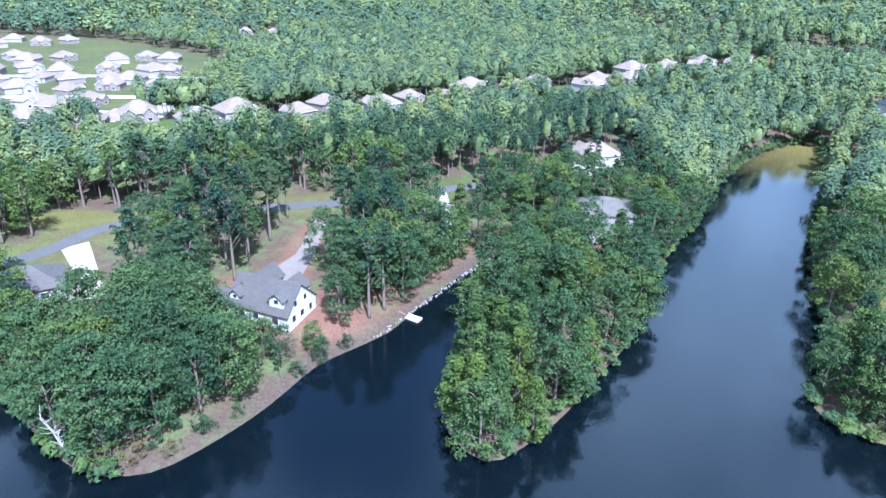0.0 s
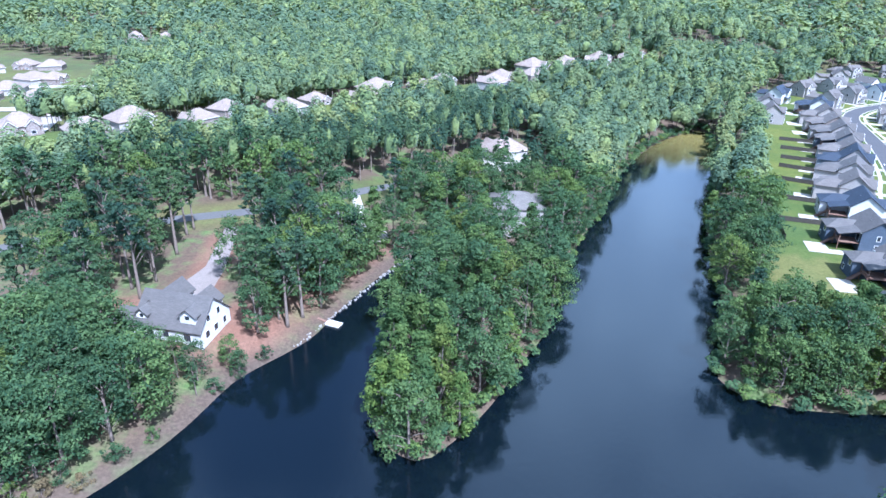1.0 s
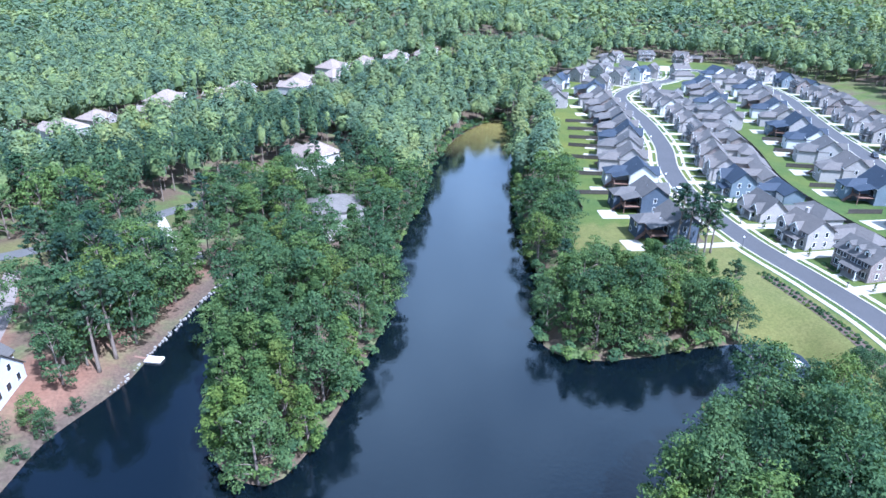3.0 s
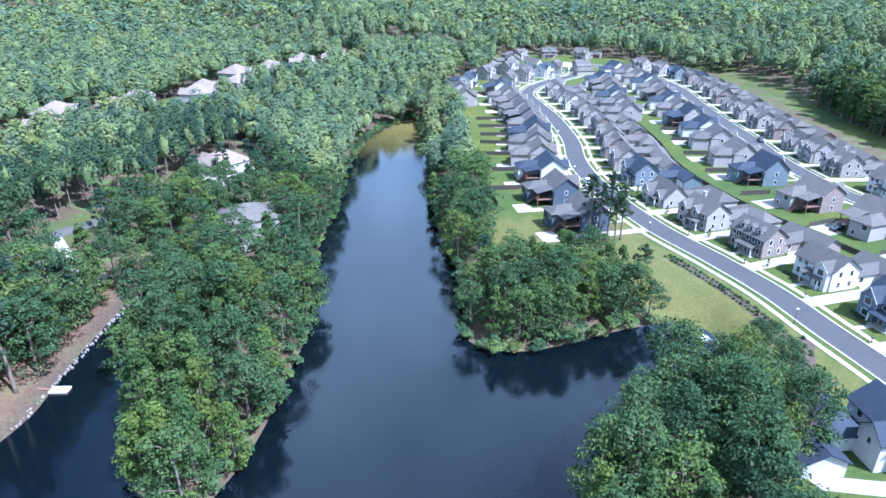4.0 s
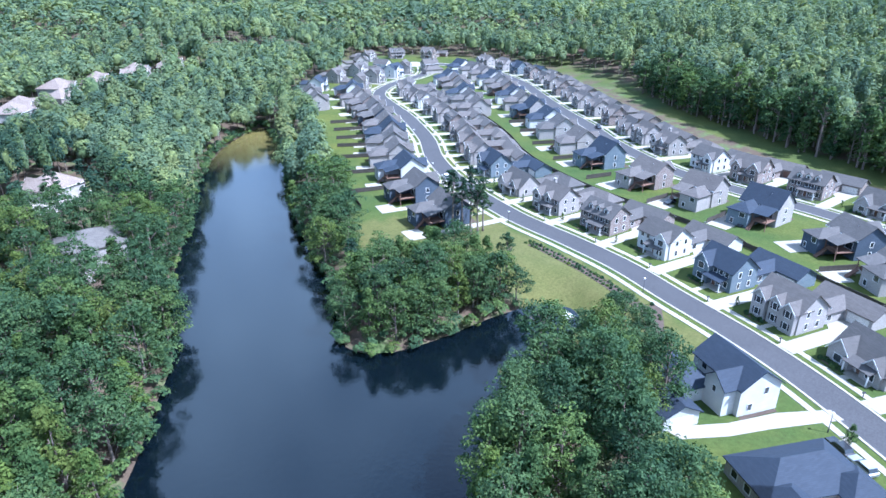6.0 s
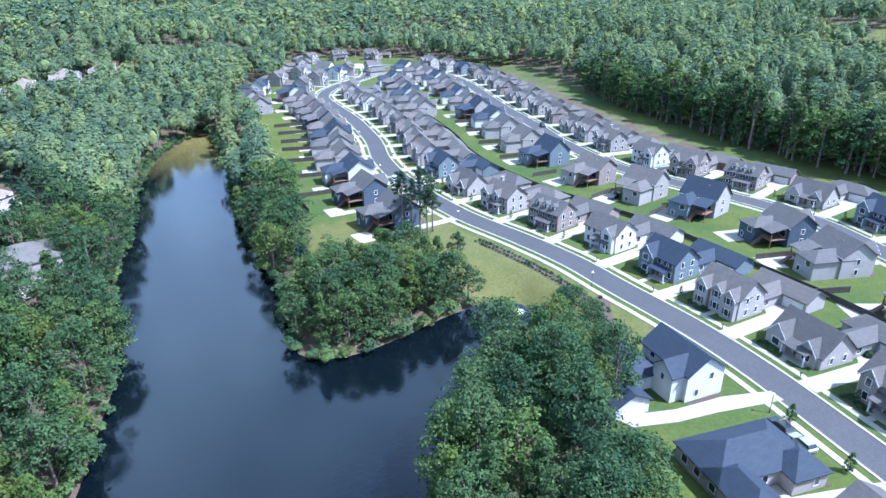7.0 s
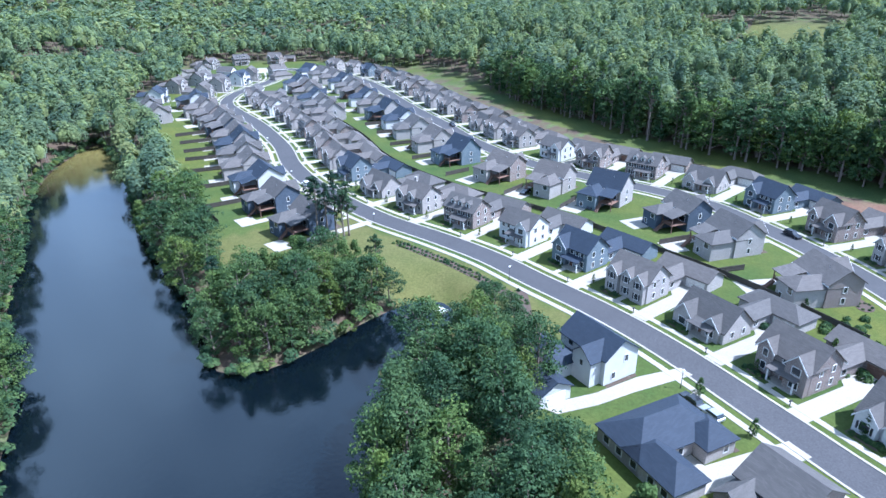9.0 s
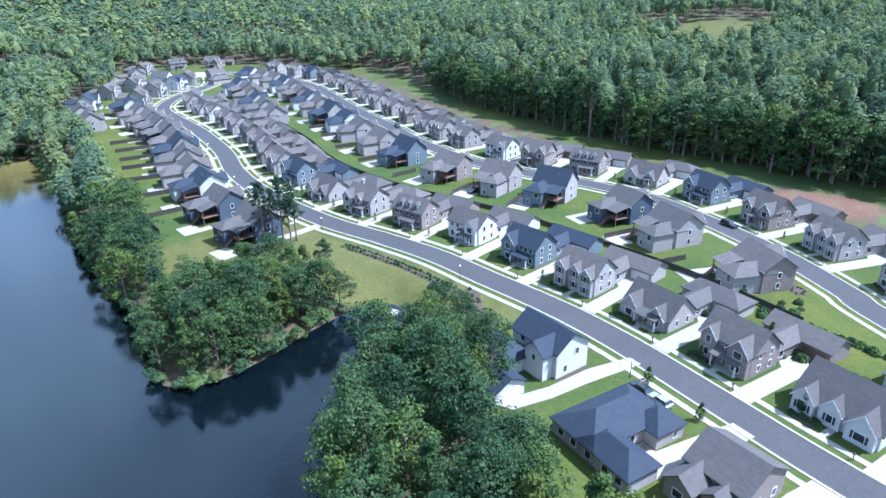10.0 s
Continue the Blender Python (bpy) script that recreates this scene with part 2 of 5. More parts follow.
def smooth(v, a, b):
    t = np.clip((v - a) / (b - a), 0, 1)
    return t * t * (3 - 2 * t)


def waves(x, y, scale, seed):
    """Gentle random relief of about -1 to 1."""
    r = np.random.RandomState(seed)
    out = 0
    for k in range(7):
        a, ph, f = r.uniform(0, 6.28), r.uniform(0, 6.28), r.uniform(0.6, 2.0) / scale
        out = out + np.sin((x * math.cos(a) + y * math.sin(a)) * f * 6.28 + ph) / 3.2
    return out


# ---------- plan ----------
STREET_A = [(62, -74), (92, -24), (104, -6), (118, 15), (127, 32), (135, 52), (142, 69), (147, 88), (153, 115), (167, 150), (184, 178), (206, 205),
            (232, 245), (250, 279), (264, 303), (282, 319), (305, 330), (342, 342), (365, 362), (385, 385)]
STREET_B = [(108, -72), (151, -36), (161, -30), (177, -18), (190, -5.5), (202, 8), (214, 24), (221, 46), (225, 69), (233, 98), (254, 133), (276, 160),
            (299, 191), (326, 224), (360, 265), (385, 310), (394, 350), (385, 385)]
LANE_WEST = [(-170, 118), (-111, 143), (-95, 168), (-60, 184), (-15, 194), (1, 206), (13, 211), (40, 222), (75, 250)]
SHORE = spline([(-150, 122), (-100, 105), (-83, 97), (-70, 86), (-57, 77), (-46, 77), (-37, 86), (-31, 95), (-25, 107), (-19, 113), (-11, 121), (-3, 136),
                (6, 150), (15, 162), (20, 166), (21, 158), (13, 138), (6, 118), (2, 100), (2, 88), (8, 81), (14, 84), (23, 93), (34, 108), (44, 122),
                (53, 144), (71, 174), (87, 198), (106, 231), (139, 272), (168, 294), (176, 296), (172, 283), (154, 245), (127, 200), (104, 160),
                (90, 128), (78, 107), (71, 96), (77, 88), (89, 84), (101, 82), (114, 78), (120, 71), (117, 65), (107, 63), (93, 60), (78, 56),
                (66, 51), (54, 45), (46, 38)], 4.0)
LAKE = [tuple(p) for p in SHORE] + [(42, 26), (40, 0), (45, -60), (50, -150), (-300, -150), (-300, 120)]
FAR_RIDGE = [(-124, 243), (-79, 253), (-47, 276), (-12, 293), (39, 331), (79, 341), (132, 396), (189, 436), (220, 453)]
A_LINE, B_LINE, W_LINE = spline(STREET_A, 3.0), spline(STREET_B, 3.0), spline(LANE_WEST, 3.0)
BETWEEN = [tuple(p) for p in A_LINE] + [tuple(p) for p in B_LINE[::-1]]
HILL = [(200, -110), (233, -45), (242, -20), (256, 19), (274, 68), (297, 103), (325, 146), (381, 213), (437, 296), (470, 380), (440, 440), (380, 450)]
STREET_Z = 4.0


def side_of(x, y, line):
    """Signed distance from a street: right of its way is positive; and the metres gone along it."""
    line = np.asarray(line)
    gone = np.r_[0, np.cumsum(np.hypot(*np.diff(line, axis=0).T))]
    best, sign, along = np.full(np.shape(x), 1e9), np.zeros(np.shape(x)), np.zeros(np.shape(x))
    for i in range(len(line) - 1):
        (ax, ay), (bx, by) = line[i], line[i + 1]
        dx, dy = bx - ax, by - ay
        t = np.clip(((x - ax) * dx + (y - ay) * dy) / (dx * dx + dy * dy), 0, 1)
        d = np.hypot(x - ax - t * dx, y - ay - t * dy)
        near = d < best
        best = np.where(near, d, best)
        sign = np.where(near, np.sign((x - ax) * dy - (y - ay) * dx), sign)
        along = np.where(near, gone[i] + t * math.hypot(dx, dy), along)
    return best * np.where(sign == 0, 1, sign), along


def lake_distance(x, y):
    d = segment_distance(x, y, LAKE, True)
    return np.where(inside(x, y, LAKE), -d, d)


def hill_rise(x, y):
    d = segment_distance(x, y, HILL)
    out = ~inside(x, y, HILL + [(-400, 700), (-400, -110)])
    return np.where(out & (x > 150), d, 0.0)


def height(x, y):
    x, y = np.asarray(x, float), np.asarray(y, float)
    d = lake_distance(x, y)
    h = np.clip(0.3 * d, -3, STREET_Z)
    h = np.where(d > 0, np.maximum(h, STREET_Z * smooth(-segment_distance(x, y, A_LINE[::2]), -22, -13)), h)
    north = smooth(y, 400, 480) * (1 - smooth(x, 150, 330))
    up = hill_rise(x, y) * (1 - north)
    h = h + 20 * smooth(up, 0, 130) + 12 * smooth(up, 120, 600)
    h = h + 10 * np.exp(-(segment_distance(x, y, FAR_RIDGE) / 26) ** 2) * (d > 0)
    r = np.hypot(x, y)
    far = smooth(r, 420, 1500) * np.maximum(np.where(x > 150, smooth(up, 20, 300), 1.0), north)
    h = h + far * (16 + 26 * waves(x, y, 900, 3) + 13 * waves(x, y, 380, 4))
    h = h + smooth(y - 0.4 * np.clip(x, -400, 200), 200, 420) * 4 * (x < 190) * smooth(190 - x, 0, 60) * (d > 0)
    # a hollow in the woods before the open field, and the field's slope
    h = h - 15 * np.exp(-((x - 455) / 75) ** 2 - ((y - 38) / 85) ** 2) + 6 * np.exp(-((x - 640) / 60) ** 2 - ((y - 38) / 85) ** 2)
    return np.where(d > 2, np.maximum(h, 0.3), h)


def height_at(x, y):
    return float(height(np.array([x]), np.array([y]))[0])


def houses_zone(x, y):
    """Cleared ground of the new streets: 1 inside, 0 out."""
    a, sa = side_of(x, y, A_LINE)
    b, sb = side_of(x, y, B_LINE)
    d = lake_distance(x, y)
    back = np.where(sa > 198, 54, np.where(sa < 104, 41, 31))
    ok = ((a < 0) & (a > -back)) | ((a >= 0) & (a < 30)) | (np.abs(b) < 38) | inside(x, y, BETWEEN)
    ok &= ~((d < np.where(y > 150, 16, 10.5)) & (y > 100)) & (hill_rise(x, y) < 14)
    ok |= np.hypot(x - 375, y - 385) < 62
    return ok


CLEARINGS = [(-31, 109, 5), (-40, 109, 6.5), (45, 167, 8), (-33, 122, 9), (-43, 122, 9), (-25, 118, 6), (-50, 131, 5), (-38, 140, 8), (-37, 150, 8), (-37, 160, 7.5), (-36, 170, 7.5), (-36, 178, 7), (-32, 133, 6), (48, 178, 10), (42, 165, 5), (-8, 169, 6.5), (3, 172, 6),
             (-92, 130, 9), (-86, 138, 17), (-90, 146, 12), (-106, 142, 12), (-104, 152, 12), (-76, 128, 5), (5, 184, 8), (-108, 170, 9), (-98, 172, 7), (56, 236, 15), (46, 232, 9), (53, 216, 8), (60, 220, 9), (46, 208, 6), (56, 206, 5), (66, 240, 10), (47, 163, 5), (46, 157, 5), (53, 168, 6), (40, 172, 6), (6, 194, 9), (-10, 190, 7), (-81, 121, 9), (-77, 112, 6), (236, -50, 15), (232, -34, 14), (230, -66, 11), (-28, 141, 6), (-30, 152, 5), (0, 158, 5)]


CLUSTER = [(-290, 225), (-128, 240), (-124, 320), (-126, 410), (-172, 480), (-290, 570), (-470, 560), (-480, 400)]


def field(x, y):
    """The mown field that opens in the woods."""
    w = 6 * np.sin(x * 0.09) + 5 * np.sin(y * 0.13)
    return (np.hypot((x - 565) / 62, (y - 22) / 36) < 1 + w / 60) | (np.hypot((x - 570) / 40, (y - 78) / 16) < 1 + w / 60)


# ---------- ground and lake ----------
def steps(a, b, inner0, inner1, fine):
    mid = list(np.arange(inner0, inner1 + 0.1, fine))
    lo, hi, g = [], [], fine
    p = inner0
    while p > a:
        g *= 1.16
        p -= g
        lo.append(p)
    p, g = inner1, fine
    while p < b:
        g *= 1.16
        p += g
        hi.append(p)
    return np.array(lo[::-1] + mid + hi)


def ground_material():
    m, n, l, b = material("ground_cover", (0.1, 0.12, 0.05), 0.95, 0, 0.15)
    g, c, s = n.new("ShaderNodeAttribute"), n.new("ShaderNodeAttribute"), n.new("ShaderNodeAttribute")
    g.attribute_name, c.attribute_name, s.attribute_name = "lawn", "clay", "shore"
    broad, mid, fine = noise_node(n, l, 0.02), noise_node(n, l, 0.15, 6), noise_node(n, l, 1.6, 6)
    litter = mix_node(n, l, mid.outputs[0], (0.06, 0.045, 0.03), (0.115, 0.08, 0.055))
    scrub = mix_node(n, l, fine.outputs[0], (0.05, 0.085, 0.025), (0.1, 0.14, 0.045))
    spots = ramp_node(n, l, mid.outputs[0], [(0.48, (0, 0, 0)), (0.68, (1, 1, 1))])
    wood = mix_node(n, l, spots.outputs[0], litter, scrub)
    green = mix_node(n, l, mid.outputs[0], (0.03, 0.06, 0.013), (0.075, 0.09, 0.024))
    dry = ramp_node(n, l, broad.outputs[0], [(0.35, (0.8, 0.9, 0.95)), (0.65, (1.5, 1.2, 0.95))])
    green = mix_node(n, l, 1.0, green, dry.outputs[0], "MULTIPLY")
    straw = n.new("ShaderNodeAttribute")
    straw.attribute_name = "straw"
    green = mix_node(n, l, straw.outputs["Fac"], green, mix_node(n, l, mid.outputs[0], (0.07, 0.075, 0.018), (0.14, 0.12, 0.045)))
    clay = mix_node(n, l, mid.outputs[0], (0.115, 0.05, 0.03), (0.17, 0.108, 0.075))
    bank = mix_node(n, l, fine.outputs[0], (0.05, 0.037, 0.028), (0.098, 0.073, 0.056))
    col = mix_node(n, l, g.outputs["Fac"], wood, green)
    col = mix_node(n, l, c.outputs["Fac"], col, clay)
    col = mix_node(n, l, s.outputs["Fac"], col, bank)
    grain = ramp_node(n, l, fine.outputs[0], [(0.3, (0.75, 0.75, 0.75)), (0.7, (1.15, 1.15, 1.15))])
    col = mix_node(n, l, 1.0, col, grain.outputs[0], "MULTIPLY")
    l.new(col, b.inputs["Base Color"])
    bump_node(n, l, b, fine.outputs[0], 0.6, 0.15)
    return m


def build_ground():
    xs, ys = steps(-4400, 4400, -130, 300, 3.0), steps(-4400, 4400, -80, 330, 3.0)
    gx, gy = np.meshgrid(xs, ys)
    x, y = gx.ravel(), gy.ravel()
    z = height(x, y)
    nx, ny = len(xs), len(ys)
    i = (np.arange(ny - 1)[:, None] * nx + np.arange(nx - 1)[None]).ravel()
    quads = np.stack([i, i + 1, i + 1 + nx, i + nx], 1)
    me = bpy.data.meshes.new("ground")
    me.from_pydata(np.stack([x, y, z], 1).tolist(), [], quads.tolist())
    d = lake_distance(x, y)
    zone = houses_zone(x, y)
    lawn = np.where(zone, 1.0, 0.0)
    up = hill_rise(x, y)
    lawn = np.maximum(lawn, ((up > 0) & (up < 19) & (np.hypot(x, y) < 600)) * 0.9)
    lawn = np.maximum(lawn, smooth(14 - np.abs(side_of(x, y, W_LINE)[0]), 0, 6) * 0.6 * (y > 120))
    lawn = np.maximum(lawn, 0.6 * inside(x, y, CLUSTER))
    lawn = np.maximum(lawn, 0.9 * smooth(26 - segment_distance(x, y, FAR_RIDGE), 0, 8) * (d > 4))
    lawn = np.maximum(lawn, 1.0 * field(x, y))
    clay = smooth(13 - np.hypot((x + 25), (y - 122) / 1.1), 0, 7)
    clay = np.maximum(clay, smooth(9 - np.hypot((x + 50) / 1.3, (y - 132)), 0, 6))
    clay = np.maximum(clay, 0.8 * smooth(8 - np.hypot(x + 38, (y - 111)), 0, 6))
    clay = np.maximum(clay, 0.9 * smooth(7 - segment_distance(x, y, [(-38, 138), (-36, 172)]), 0, 4))
    clay = np.maximum(clay, 0.55 * smooth(8 - segment_distance(x, y, [(-20, 122), (-4, 146), (8, 162)]), 0, 6))
    clay = np.maximum(clay, 0.85 * smooth(1.2 - np.hypot((x - 229) / 12, (y + 29) / 17), 0, 0.35))
    clay *= d > 0
    bank = smooth(5 - d, 0, 3) * (d > -6) * (x < 13 - 0.0 * y) * (y < 168) * ~((x > 0) & (y < 145)) * (0.75 + 0.25 * waves(x, y, 30, 8))
    off, gone = side_of(x, y, A_LINE)
    straw = 0.72 * ((off < -7.5) & (gone > 122) & (gone < 225)) + 0.9 * smooth(1.1 - np.hypot((x + 108) / 16, (y - 172) / 7), 0, 0.4)
    straw = np.maximum(straw, 0.6 * field(x, y))
    lawn = np.maximum(lawn, smooth(1.2 - np.hypot((x + 108) / 16, (y - 172) / 7), 0, 0.4))
    for name, values in (("lawn", lawn), ("clay", clay), ("shore", bank), ("straw", straw)):
        me.attributes.new(name, "FLOAT", "POINT").data.foreach_set("value", values.astype(np.float32))
    me.polygons.foreach_set("use_smooth", [True] * len(me.polygons))
    me.materials.append(ground_material())
    tagged(new("ground", me), "green lawns, wooded ground and bare clay banks", "ground", kind="structure")


def build_water():
    m, n, l, b = material("lake_water", (0.002, 0.004, 0.006), 0.07, 0, 0.66)
    b.inputs["IOR"].default_value = 1.41
    tc = n.new("ShaderNodeTexCoord")
    silt = n.new("ShaderNodeVectorMath")
    silt.operation = "DISTANCE"
    silt.inputs[1].default_value = (168, 288, 0)
    l.new(tc.outputs["Object"], silt.inputs[0])
    shallow = ramp_node(n, l, silt.outputs["Value"], [(0.0, (0.15, 0.125, 0.04)), (1.0, (0.002, 0.004, 0.006))])
    rng = n.new("ShaderNodeMapRange")
    rng.inputs["From Max"].default_value = 70
    l.new(silt.outputs["Value"], rng.inputs[0]), l.new(rng.outputs[0], shallow.inputs[0])
    l.new(shallow.outputs[0], b.inputs["Base Color"])
    small, broad = noise_node(n, l, 1.1, 3), noise_node(n, l, 0.12, 2)
    both = n.new("ShaderNodeMath")
    l.new(small.outputs[0], both.inputs[0]), l.new(broad.outputs[0], both.inputs[1])
    bump_node(n, l, b, both.outputs[0], 0.17, 0.12)
    w = Build().add([(-340, -190, 0), (230, -190, 0), (230, 330, 0), (-340, 330, 0)], [(0, 1, 2, 3)])
    tagged(part("water", w, m), "dark still lake water with faint ripples", "lake", kind="structure")


build_ground()
build_water()


# ---------- streets ----------
def ribbon(line, a, b, z0, z1, start=0, stop=None):
    """A raised strip between two offsets (right is positive) along a street."""
    p = np.asarray(line)[start:stop]
    t = np.gradient(p, axis=0)
    t /= np.linalg.norm(t, axis=1)[:, None]
    nrm = np.stack([t[:, 1], -t[:, 0]], 1)
    left, right = p + nrm * a, p + nrm * b
    bd = Build()
    n = len(p)
    v = [(*q, z) for z in (z1, z0) for side in (left, right) for q in side]
    f = []
    for i in range(n - 1):
        f += [(i, n + i, n + i + 1, i + 1), (i, i + 1, 2 * n + i + 1, 2 * n + i), (n + i, 3 * n + i, 3 * n + i + 1, n + i + 1)]
    f += [(0, 2 * n, 3 * n, n), (n - 1, 2 * n - 1, 4 * n - 1, 3 * n - 1)]
    return bd.add(v, f)


Z = STREET_Z
HALF, GUTTER, WALK0, WALK1 = 3.65, 4.15, 5.6, 6.9
for nm, line in (("road", spline(STREET_A, 2.0)), ("road", spline(STREET_B, 2.0))):
    tagged(part(nm, ribbon(line, -HALF, HALF, Z - 0.5, Z + 0.03), ASPHALT), "dark grey asphalt street curving between houses", "road", kind="structure")
    for sgn in (-1, 1):
        k0, k1 = sorted((sgn * HALF, sgn * GUTTER))
        tagged(part("kerb", ribbon(line, k0, k1, Z - 0.5, Z + 0.13), CONCRETE), "pale concrete kerb and gutter", "kerb", kind="structure")
        w0, w1 = sorted((sgn * WALK0, sgn * WALK1))
        tagged(part("pavement", ribbon(line, w0, w1, Z - 0.5, Z + 0.09), CONCRETE), "pale concrete pavement along the street", "pavement", kind="structure")


# ---------- houses ----------
def gable_roof(bd, x0, x1, y0, y1, eave, pitch, along="x", over=0.45, thick=0.2):
    """Two sloping slabs over a rectangle; returns the ridge's height."""
    if along == "y":
        half, mid = (x1 - x0) / 2, (x0 + x1) / 2
        top = eave + half * pitch
        drop = over * pitch
        for s in (-1, 1):
            e = (mid + s * (half + over), eave - drop)
            bd.prism([(e[0], y0 - over, e[1]), (mid, y0 - over, top), (mid, y1 + over, top), (e[0], y1 + over, e[1])][::s], (0, 0, thick))
    else:
        half, mid = (y1 - y0) / 2, (y0 + y1) / 2
        top = eave + half * pitch
        drop = over * pitch
        for s in (-1, 1):
            e = (mid + s * (half + over), eave - drop)
            bd.prism([(x0 - over, e[0], e[1]), (x0 - over, mid, top), (x1 + over, mid, top), (x1 + over, e[0], e[1])][::-s], (0, 0, thick))
    return top


def hip_roof(bd, x0, x1, y0, y1, eave, pitch, over=0.45, thick=0.2):
    x0, x1, y0, y1 = x0 - over, x1 + over, y0 - over, y1 + over
    run = min(x1 - x0, y1 - y0) / 2
    z0, z1 = eave - over * pitch, eave - over * pitch + run * pitch
    if x1 - x0 >= y1 - y0:
        r = [(x0 + run, (y0 + y1) / 2, z1), (x1 - run, (y0 + y1) / 2, z1)]
        faces = [(0, 1, 5, 4), (1, 2, 5), (2, 3, 4, 5), (3, 0, 4)]
    else:
        r = [((x0 + x1) / 2, y0 + run, z1), ((x0 + x1) / 2, y1 - run, z1)]
        faces = [(0, 1, 4), (1, 2, 5, 4), (2, 3, 5), (3, 0, 4, 5)]
    base = [(x0, y0, z0), (x1, y0, z0), (x1, y1, z0), (x0, y1, z0)]
    up = [(x, y, z + thick) for x, y, z in base + r]
    bd.add(up + base, [*faces, (9, 8, 7, 6), (6, 7, 1, 0), (7, 8, 2, 1), (8, 9, 3, 2), (9, 6, 0, 3)])
    return z1


def gable_walls(bd, x0, x1, y0, y1, z0, eave, pitch, along="x"):
    """Four walls with their gables, as one closed solid."""
    if along == "x":
        top = eave + (y1 - y0) / 2 * pitch
        mid = (y0 + y1) / 2
        bd.prism([(x0, y0, z0), (x0, y0, eave), (x0, mid, top), (x0, y1, eave), (x0, y1, z0)], (x1 - x0, 0, 0))
    else:
        top = eave + (x1 - x0) / 2 * pitch
        mid = (x0 + x1) / 2
        bd.prism([(x0, y0, z0), (x1, y0, z0), (x1, y0, eave), (mid, y0, top), (x0, y0, eave)], (0, y1 - y0, 0))


def window(parent, x, y, z, w, h, face, shutters=False):
    """face: the wall's outward side, one of -y, +y, -x, +x."""
    horizontal = face[1] == "y"
    s = -1 if face[0] == "-" else 1

    def slab(bd, a0, a1, z0, z1, d0, d1):
        lo, hi = sorted((s * d0, s * d1))
        if horizontal:
            bd.box(x + a0, x + a1, y + lo, y + hi, z + z0, z + z1)
        else:
            bd.box(x + lo, x + hi, y + a0, y + a1, z + z0, z + z1)

    f, t = Build(), 0.11
    ring = []
    for out in (-0.05, 0.08):
        for g in (0, t):
            for a, b in ((-w / 2 - g, -g), (w / 2 + g, -g), (w / 2 + g, h + g), (-w / 2 - g, h + g)):
                ring.append((x + a, y + s * out, z + b) if horizontal else (x + s * out, y + a, z + b))
    faces = []
    for k in range(4):
        j = (k + 1) % 4
        faces += [(8 + k, 8 + j, 12 + j, 12 + k), (4 + k, 4 + j, 12 + j, 12 + k), (k, j, 8 + j, 8 + k), (k, j, 4 + j, 4 + k)]
    f.add(ring, faces)
    ob = part("window", f, TRIM, parent)
    p = Build()
    slab(p, -w / 2, w / 2, 0, h, -0.04, 0.02)
    part("pane", p, PANE, ob)
    if shutters:
        for q in (-1, 1):
            sh = Build()
            a = sorted((q * (w / 2 + 0.13), q * (w / 2 + 0.53)))
            slab(sh, a[0], a[1], 0, h, 0, 0.06)
            part("shutter", sh, SHUTTER, ob)


def garage_door(parent, x, y, z, w, h, face, wood=False):
    horizontal = face[1] == "y"
    s = -1 if face[0] == "-" else 1
    bd = Build()
    for k in range(4):
        lo, hi = sorted((0, s * 0.06))
        z0, z1 = z + k * h / 4 + 0.02, z + (k + 1) * h / 4 - 0.02
        if horizontal:
            bd.box(x - w / 2, x + w / 2, y + lo, y + hi, z0, z1)
        else:
            bd.box(x + lo, x + hi, y - w / 2, y + w / 2, z0, z1)
    part("garage_door", bd, DECKWOOD if wood else GARAGE, parent)


